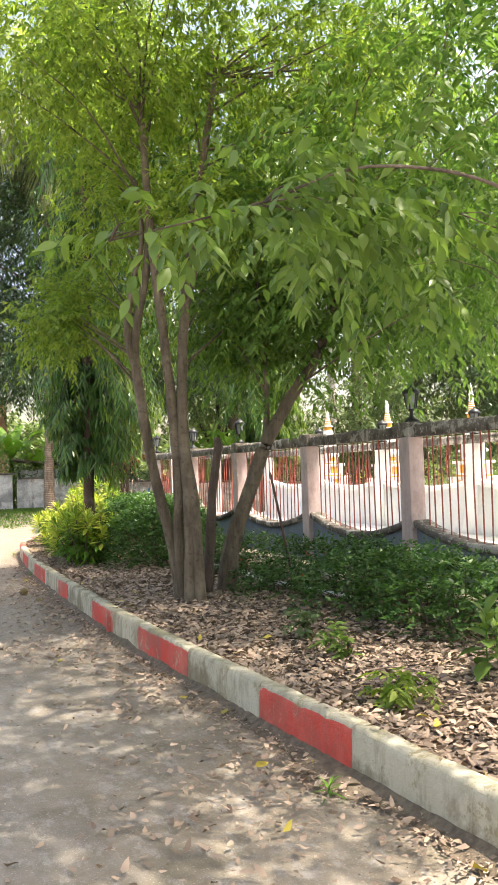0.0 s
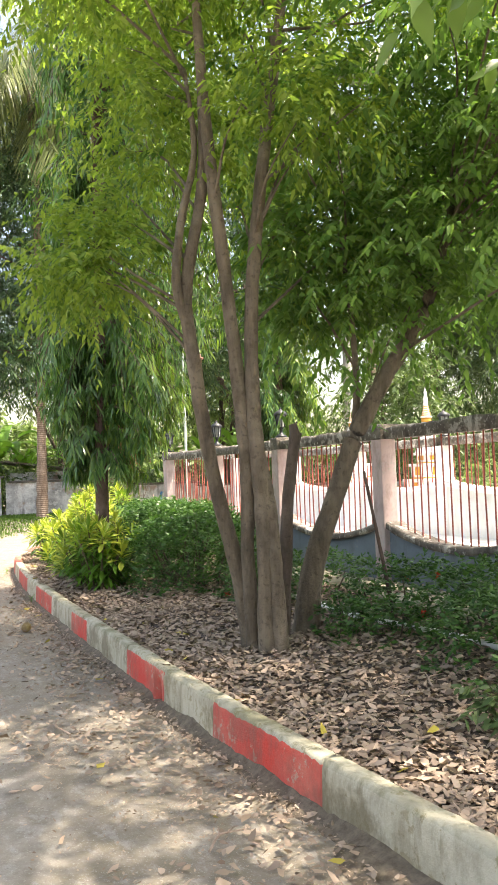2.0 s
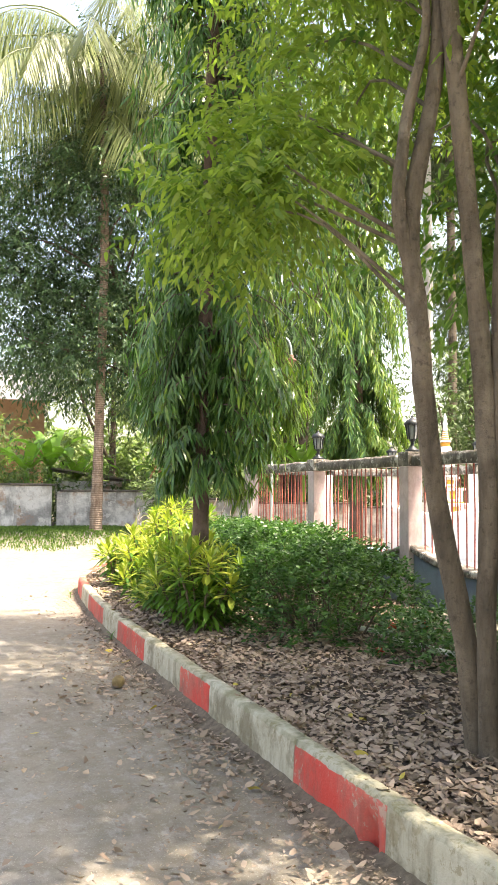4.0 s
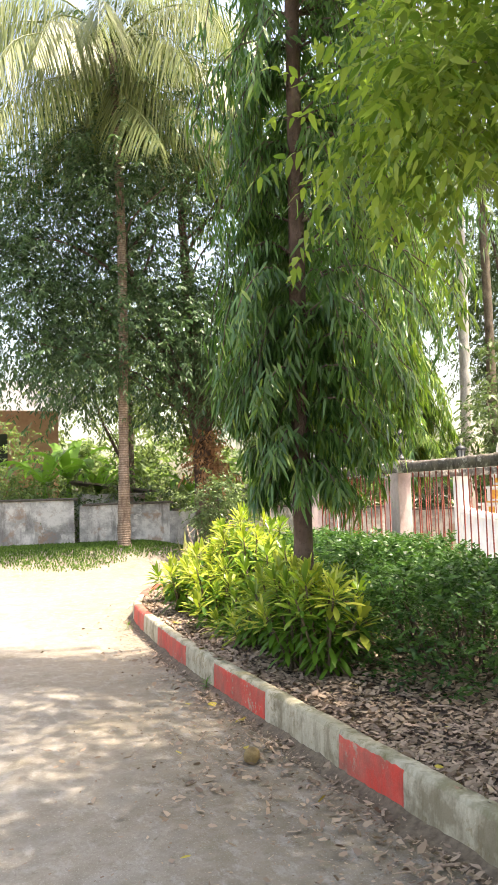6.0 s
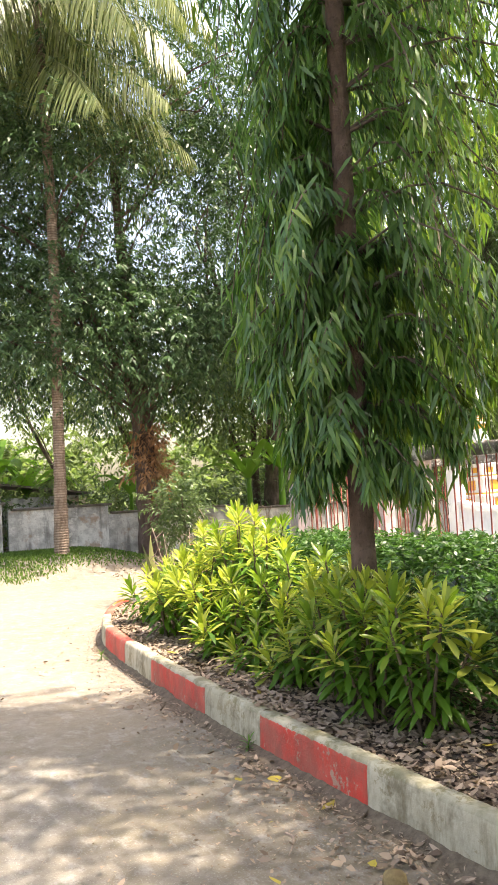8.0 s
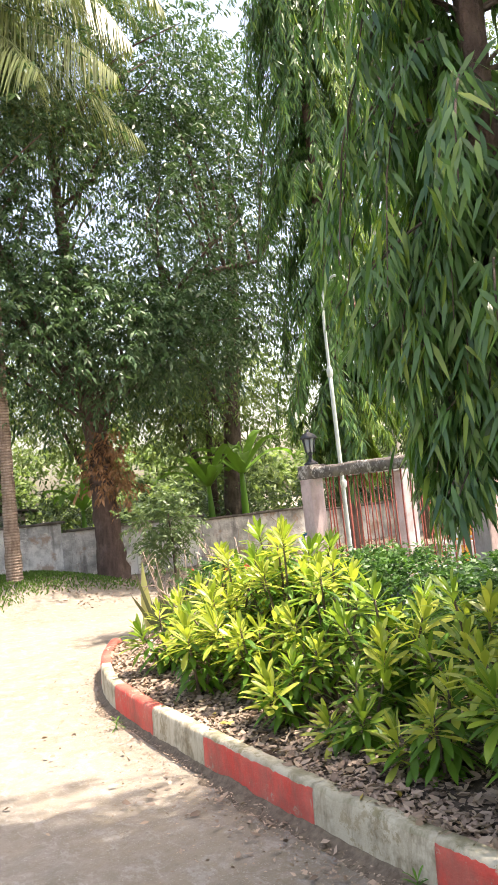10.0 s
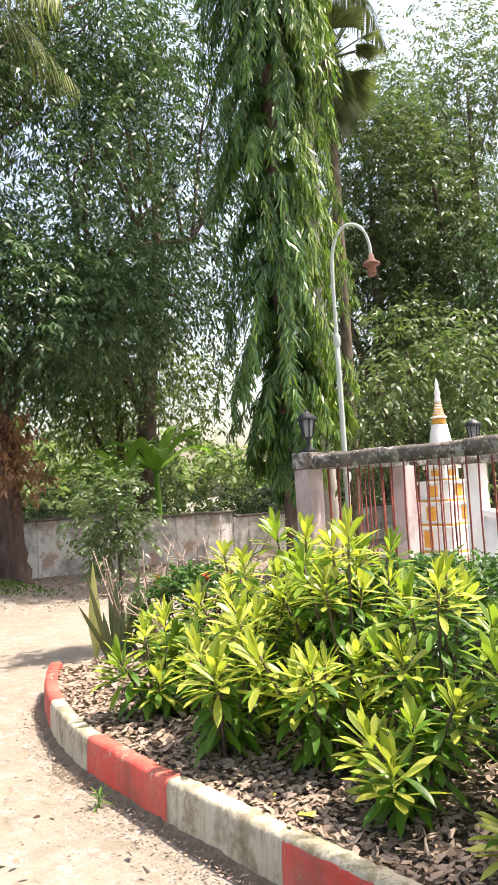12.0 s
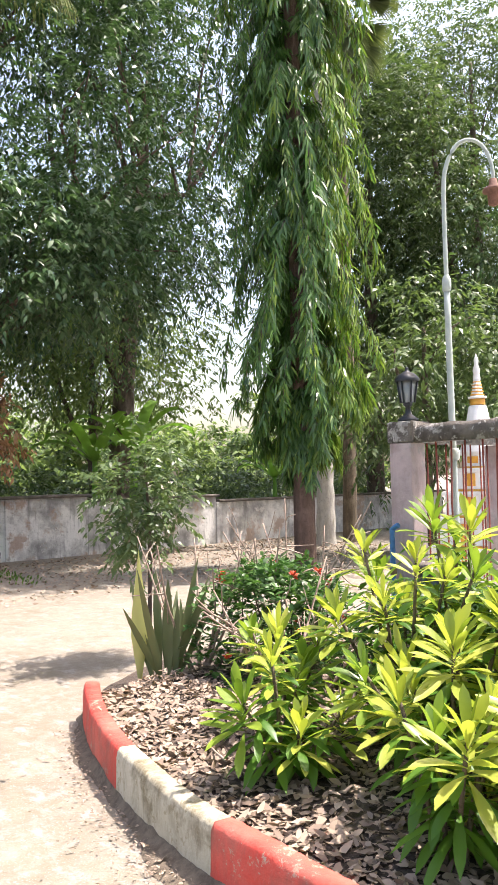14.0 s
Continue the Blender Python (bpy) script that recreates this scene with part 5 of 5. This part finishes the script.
def croton(x, y, h, stems, spread, seed):
    k = thing("croton_plant", "bushy plant with yellow-green pointed leaves", "croton plant", "yellow-green plants along the kerb", at=(x, y, bed_z(x, y)))
    st, hi, lo = [], [], []
    for i in range(stems):
        a = i * 2.399 + seed
        r = spread * math.sqrt((i + 0.3) / stems)
        hh = h * RNG.uniform(0.55, 1.05) * (1 - 0.35 * (r / spread) ** 2)
        tip = np.array([r * math.cos(a), r * math.sin(a), hh])
        st.append(tube(smooth_line([(0.1 * math.cos(a) * spread, 0.1 * math.sin(a) * spread, -0.05), tuple(tip * np.array([0.55, 0.55, 0.5])), tuple(tip)], 6), [0.013, 0.008], 5))
        n = 22
        L = RNG.uniform(0.18, 0.27)
        d, nr = rosette(n, L, 1.35)
        out = np.array([math.cos(a), math.sin(a), 0]) * 0.35 * r / spread
        base = tip[None] - np.array([0, 0, 1.0])[None] * (np.linspace(0, 0.14, n))[:, None]
        ls = L * np.linspace(0.8, 1.05, n) * RNG.uniform(0.85, 1.1, n)
        hi.append(blade_strip(base, unit(d + out + RNG.normal(size=(n, 3)) * 0.11), nr + RNG.normal(size=(n, 3)) * 0.18, ls, ls * RNG.uniform(0.185, 0.235), RNG.uniform(0.02, 0.26, n)[:, None], 6, SPOON))
        m = 20
        d, nr = rosette(m, L, 0.3)
        base = tip[None] * np.linspace(0.93, 0.22, m)[:, None]
        d[:, 2] -= 0.15
        lo.append(blade_strip(base, unit(d + out), nr, L * RNG.uniform(0.65, 1.0, m), 0.045, 0.4, 6, SPOON))
    for a, b, c in zip(st, hi, lo):
        stem = part("stem", a, M["bark"], k)
        green = RNG.uniform(0, 1) < 0.32
        part("leaf_tuft", b, M["leaf_croton_mid" if green else "leaf_croton"], stem, "tuft of fresh green leaves" if green else "tuft of bright yellow-green young leaves, crowded on one side as painted sunlight", smooth=True)
        part("lower_foliage", c, M["leaf_croton_low"], stem, "green older leaves")
    return k


for i, (x, y, h, n, s) in enumerate(((2.5, 9.0, 0.82, 6, 0.3), (2.45, 9.4, 0.98, 7, 0.3), (2.8, 9.5, 1.0, 6, 0.3), (2.5, 9.8, 0.95, 7, 0.32), (2.5, 10.4, 0.5, 5, 0.26), (3.0, 10.5, 0.95, 7, 0.36),
                                     (2.55, 11.1, 0.45, 4, 0.24), (3.0, 11.3, 0.95, 8, 0.38), (2.6, 11.9, 0.6, 6, 0.3), (3.1, 12.1, 1.1, 8, 0.4), (2.75, 12.6, 0.85, 7, 0.34), (3.3, 12.9, 1.25, 9, 0.42), (2.55, 13.2, 0.7, 5, 0.32),
                                     (3.05, 13.5, 1.05, 8, 0.38), (3.75, 13.3, 1.3, 9, 0.42), (3.45, 14.0, 1.25, 9, 0.42), (2.75, 14.2, 0.55, 5, 0.28), (3.2, 14.6, 0.8, 4, 0.3), (4.0, 14.0, 1.25, 7, 0.4))):
    croton(x, y, h, n, s, i * 1.3)


def snake_plant(x, y):
    k = thing("snake_plant", "upright snake plant with mottled sword leaves", "snake plant", at=(x, y, 0.2))
    for i in range(17):
        a, t = i * 2.399, RNG.uniform(0.05, 0.75) ** 1.3
        b = np.array([[0.16 * math.cos(a) * math.sqrt(i / 24), 0.16 * math.sin(a) * math.sqrt(i / 24), -0.03]])
        d = np.array([[math.cos(a) * t, math.sin(a) * t, 1.0]])
        part("leaf", blade_strip(b, d, np.array([[-0.6 + 0.5 * math.cos(a), -0.6 + 0.5 * math.sin(a), 0.0]]), RNG.uniform(0.45, 0.95), RNG.uniform(0.05, 0.08), RNG.uniform(-0.05, 0.1)), M["leaf_snake"], k)
    # one broad pale leaf, folded along its rib and running to a point
    q = np.array([(0.075 * s * min(1.0, 0.2 + 1.9 * u, 1.5 * (1 - u)), 0.03 * (1 - u) * abs(s), 0.95 * u) for u in np.linspace(0, 1, 7) for s in (-1, 0, 1)])
    f = np.array([(3 * i + j, 3 * i + j + 1, 3 * i + j + 4, 3 * i + j + 3) for i in range(6) for j in range(2)])
    q = (np.array(Matrix.Rotation(radians(-28), 3, "Z")) @ q.T).T + np.array([-0.2, 0.05, -0.02])
    part("leaf", (q, f), M["leaf_pale"], k, "pale yellow sword leaf")


snake_plant(3.75, 16.35)


def bare_bush(x, y, h, n, r):
    k = thing("bare_bush", "leafless shrub of pale twigs", "bush", "bare twiggy shrubs", at=(x, y, 0.15))
    for i in range(n):
        a = i * 2.399
        tip = np.array([r * math.cos(a), r * math.sin(a), h * RNG.uniform(0.7, 1.1)])
        ln = smooth_line([(0, 0, -0.05), tuple(tip * 0.5 + RNG.normal(size=3) * 0.07), tuple(tip)], 9)
        b = part("branch", tube(ln, [0.013, 0.005], 5), M["twig"], k)
        for j in (4, 5, 6, 7):
            e = ln[j] + unit(RNG.normal(size=3) + np.array([0, 0, 0.7])) * RNG.uniform(0.12, 0.3)
            part("twig", tube(smooth_line([ln[j], (ln[j] + e) / 2 + RNG.normal(size=3) * 0.02, e], 5), [0.006, 0.003], 4), M["twig"], b)


bare_bush(3.7, 15.0, 0.85, 10, 0.6)
bare_bush(4.75, 15.9, 1.2, 13, 0.6)
bare_bush(3.95, 16.2, 1.0, 9, 0.45)


def sapling(x, y, h, r, n, label, leaf="leaf_back"):
    k = thing("sapling", label, "sapling", at=(x, y, 0.1))
    part("stem", tube(smooth_line([(0, 0, -0.1), (0.03, 0, h * 0.5), (0, 0.02, h)], 8), [0.025, 0.012], 7), M["bark_dark"], k)
    p, d, _ = blob_points(n, (0, 0, h * 0.8), (r, r, h * 0.32), 12)
    part("foliage", twigs(p, d, min(0.22, h * 0.4), 10, 0.075, 0.03, 0.2), M[leaf], k)


sapling(4.55, 17.6, 1.75, 0.36, 330, "young feathery green tree behind the kerb's end")
sapling(3.0, 1.86, 0.28, 0.1, 16, "small light green seedling among dead leaves", "leaf_near")
sapling(2.67, 0.65, 0.28, 0.11, 24, "feathery bright green seedling in the leaf litter", "leaf_tri")
sapling(3.05, 2.6, 0.3, 0.12, 18, "tiny green seedling in the leaf litter")


def weed(x, y, h, n, L, W, leaf, label):
    k = thing("weed", label, "weed", at=(x, y, bed_z(x, y) if x > 2.2 else 0.0))
    d, nr = rosette(n, L, 1.0)
    b = np.stack([0 * d[:, 0], 0 * d[:, 0], np.linspace(h, h * 0.25, n)], 1)
    part("stem", tube(np.array([(0, 0, -0.03), (0, 0.01, h * 0.5), (0, 0, h)]), [0.006, 0.004], 5), M["leaf_croton_low"], k)
    part("foliage", blade_strip(b, d, nr, L, W, 0.3), M[leaf], k)


weed(3.4, 0.8, 0.4, 13, 0.19, 0.095, "leaf_near", "broad-leaved green plant in the bed")
weed(3.6, 0.95, 0.32, 10, 0.17, 0.085, "leaf_near", "young broad-leaved green plant in the bed")
weed(1.98, 0.2, 0.05, 14, 0.09, 0.012, "leaf_croton_low", "tuft of grass at the foot of the kerb")
weed(1.83, 9.95, 0.06, 14, 0.1, 0.012, "leaf_croton_low", "tuft of grass at the foot of the kerb")
weed(1.95, 13.6, 0.05, 14, 0.1, 0.012, "leaf_croton_low", "tuft of grass at the foot of the kerb")


# ---- litter ----
def litter(name, label, xy, zf, size, leaf):
    n = len(xy)
    z = np.array([zf(x, y) for x, y in xy])
    P = np.column_stack([xy, z + RNG.uniform(0.004, 0.028, n)])
    a = RNG.uniform(0, 2 * np.pi, n)
    D = np.stack([np.cos(a), np.sin(a), RNG.normal(size=n) * 0.2], 1)
    N = np.array([[0, 0, 1.0]]) + RNG.normal(size=(n, 3)) * 0.45
    L = size * RNG.uniform(0.55, 1.25, n)
    ob = part(name, leaves(P, D, N, L, L * RNG.uniform(0.3, 0.55, n), RNG.uniform(-0.2, 0.12, n)[:, None], RNG.uniform(-0.4, 0.45, n)[:, None]), M[leaf])
    return tagged(ob, label, "dead leaves", kind="stuff")


def bed_xy(n, y0, y1):
    y = RNG.uniform(y0, y1, n)
    kx = np.interp(y, KERB[:, 1], KERB[:, 0])
    return np.stack([kx + 0.095 + (5.3 - kx - 0.095) * RNG.uniform(0, 1, n) ** 1.5, y], 1)


litter("leaf_litter", "thick layer of brown dead leaves on the bed", np.concatenate([bed_xy(56000, -6, 9.5), bed_xy(19000, 9.5, 16.2)]), bed_z, 0.064, "dead")


def road_xy(n, y0, y1, far):
    y = RNG.uniform(y0, y1, n)
    kx = np.interp(y, KERB[:, 1], KERB[:, 0])
    return np.stack([kx - 0.03 - np.abs(RNG.normal(size=n)) * far, y], 1)


def drift_xy(n):
    """Leaves blown into small heaps near the kerb."""
    c = road_xy(60, -5, 10, 0.5)
    i = RNG.integers(0, len(c), n)
    p = c[i] + RNG.normal(size=(n, 2)) * np.array([0.16, 0.22])
    kx = np.interp(p[:, 1], KERB[:, 1], KERB[:, 0])
    return p[p[:, 0] < kx - 0.03]


litter("road_litter", "scattered dry leaves on the drive along the kerb", np.concatenate([road_xy(850, -6, 12, 0.22), road_xy(420, -6, 9, 1.2), road_xy(60, 9, 16, 0.8), drift_xy(2200)]), lambda x, y: 0.0, 0.058, "dead")

litter("apron_leaves", "brown leaves blown onto the concrete strip by the fence", np.stack([RNG.uniform(4.8, 5.3, 700), RNG.uniform(-6, 8.8, 700)], 1), lambda x, y: 0.295, 0.07, "dead")
litter("yellow_leaves", "a few freshly fallen yellow leaves", np.concatenate([road_xy(16, -2, 10, 0.5), road_xy(8, -2, 14, 1.3)]), lambda x, y: 0.012, 0.085, "fallen")
litter("yellow_leaves", "yellow leaves lying on the brown leaf litter", bed_xy(70, -3, 13), lambda x, y: bed_z(x, y) + 0.02, 0.09, "fallen")

u = RNG.uniform(0, 1, (5500, 2))
far_xy = np.stack([4.6 + 11 * u[:, 0], 18.6 + 8.0 * u[:, 1] ** 0.6], 1)
litter("fallen_leaves", "brown leaves strewn over the ground before the far wall", far_xy[(far_xy[:, 1] > 21.5) | (far_xy[:, 0] > 9)], lambda x, y: rise(x, y), 0.085, "dead")

crumbs = road_xy(6500, -6, 16.3, 0.13)
ob = litter("kerb_debris", "crumbs of soil and leaf debris along the kerb foot", np.concatenate([crumbs, road_xy(3800, -4, 9.5, 0.8), road_xy(900, 9.5, 15, 0.4), drift_xy(3000)]), lambda x, y: -0.006, 0.022, "dead")
ob["category"] = "debris"

def fallen_twig(x, y, z, ln, rz, bow):
    k = thing("fallen_twig", "thin dry brown twig lying among the leaves", "twig", "fallen twigs", at=(x, y, z), rz=rz)
    main = smooth_line([(-ln / 2, 0, 0.01), (-ln * 0.1, bow, 0.03), (ln * 0.2, bow * 0.6, 0.022), (ln / 2, -bow * 0.4, 0.012)], 12)
    b = part("branch", tube(main, [0.007, 0.005, 0.003], 6, 0.06), M["twig"], k)
    for j, sg in ((4, 1), (7, -1)):
        e = main[j] + np.array([ln * 0.14, sg * ln * 0.12, 0.02])
        part("side_twig", tube(np.array([main[j], (main[j] + e) / 2 + np.array([0, 0, 0.012]), e]), [0.004, 0.002], 5), M["twig"], b)


for i, (x, y) in enumerate(((2.6, 4.3), (3.3, 3.4), (2.9, 5.6), (3.2, 6.9), (2.55, 2.6), (3.5, 2.2), (2.7, 7.6), (3.0, 1.2), (2.4, 11.6), (2.75, 14.7))):
    fallen_twig(x, y, bed_z(x, y) + 0.02, 0.3 + 0.05 * (i % 4), 47 * i, 0.03 + 0.015 * (i % 3))
for i, (x, y) in enumerate(((1.55, 2.5), (1.2, 4.4), (1.65, 6.3), (1.35, 8.6), (1.0, -0.6))):
    fallen_twig(x, y, 0.0, 0.24 + 0.04 * (i % 3), 33 + 71 * i, 0.025)

nut = thing("coconut", "old brown coconut husk lying on the drive", "coconut", at=(1.49, 7.98, -0.004))
v, f = lathe([(0.0, -0.07), (0.03, -0.062), (0.055, -0.03), (0.06, 0.0), (0.055, 0.03), (0.038, 0.055), (0.015, 0.07), (0.0, 0.07)], 14)
v = (np.array(Matrix.Rotation(radians(70), 3, "X")) @ v.T).T * (1 + 0.04 * RNG.normal(size=(len(v), 1))) * 0.85 + np.array([0, 0, 0.048])
part("husk", (v, f), M["husk"], nut, smooth=True)
part("eye", lathe([(0.0, 0.053), (0.010, 0.052), (0.017, 0.044)], 8, (0.0, -0.026, 0.026)), M["bark_dark"], nut)

# a white rod added for the bright sunlit edge of the concrete strip
slab_edge = thing("lit_slab_edge", "white rod standing in for the concrete strip's sunlit edge", "pipe", at=(3.95, 3.6, 0.0))
part("pipe", tube(np.array([(0.15 - 0.012 * i + 0.01 * math.sin(i), 0.35 * i, bed_z(4.0, 3.6 + 0.35 * i) + 0.035) for i in range(15)]), [0.025, 0.025], 8), M["whitewash"], slab_edge, smooth=True)

pipe = thing("water_pipe", "blue plastic water pipe tied to the corner post", "pipe", at=(5.24, 15.34, 0.15))
part("pipe", tube(smooth_line([(0, 0, 0), (0, 0.0, 0.5), (0.0, 0.0, 1.0), (0.0, -0.01, 1.06), (0.0, -0.06, 1.09)], 14), [0.022, 0.022], 8), M["blue"], pipe, smooth=True)
part("tie", lathe([(0.026, 0.70), (0.03, 0.71), (0.03, 0.74), (0.026, 0.75)], 8), M["husk"], pipe)

# ---- grass on the verge ----
n = 42000
gx, gy = RNG.uniform(-8, 7.2, n), RNG.uniform(22.6, 27.4, n)
keep = (gy > 22.9 + 0.12 * (gx - 3) + 0.4 * np.sin(gx * 1.7) + np.abs(RNG.normal(size=n)) * 0.7) & (gx + np.abs(RNG.normal(size=n)) < 7.0)
gx, gy = gx[keep], gy[keep]
gp = np.stack([gx, gy, np.array([rise(a, b) for a, b in zip(gx, gy)]) - 0.01], 1)
gd = rand_dirs(len(gx)) * 0.5 + np.array([0, 0, 1.0])
tagged(part("grass", leaves(gp, gd, rand_dirs(len(gx)), RNG.uniform(0.06, 0.16, len(gx)), 0.03, 0.3, 0.1, False), M["grass"]), "short patchy grass on the verge by the wall", "grass", kind="stuff")


# ---- house beyond the wall ----
def house():
    k = thing("house", "low orange house with a pale tin roof", "house", at=(-0.3, 37, 2.0))
    part("wall", a_box(-5, -2, -2, 4.3, 3, 3.2), M["brick"], k)
    roof = bmesh.new()
    vs = [roof.verts.new(c) for c in ((-5.8, -2.9, 3.1), (5.1, -2.9, 3.1), (5.1, 0.5, 4.7), (-5.8, 0.5, 4.7), (5.1, 3.9, 3.1), (-5.8, 3.9, 3.1))]
    roof.faces.new(vs[:4])
    roof.faces.new((vs[3], vs[2], vs[4], vs[5]))
    r = bmesh.ops.solidify(roof, geom=roof.faces[:], thickness=0.06)
    part("roof", roof, M["roof"], k)
    for x in (-3.5, -0.8, 1.9):
        w = part("window", a_box(x - 0.5, -2.06, 1.1, x + 0.5, -2.003, 2.3), M["dark_pane"], k)
        part("window_frame", a_box(x - 0.58, -2.05, 1.02, x + 0.58, -2.002, 1.097), M["roof"], w)


house()
shed = thing("shed", "small shed with a sloping grey roof beyond the wall", "shed", at=(5.2, 29.8, 0))
part("wall", a_box(-1.2, 0, 0, 0.9, 1.6, 1.9), M["wall"], shed)
rf = a_box(-1.5, -0.3, 0, 1.2, 2.0, 0.06)
bmesh.ops.rotate(rf, verts=rf.verts, cent=(0, 0, 0), matrix=Matrix.Rotation(radians(8), 3, "Y"))
bmesh.ops.translate(rf, verts=rf.verts, vec=(0, 0, 2.08))
part("roof", rf, M["cement"], shed)
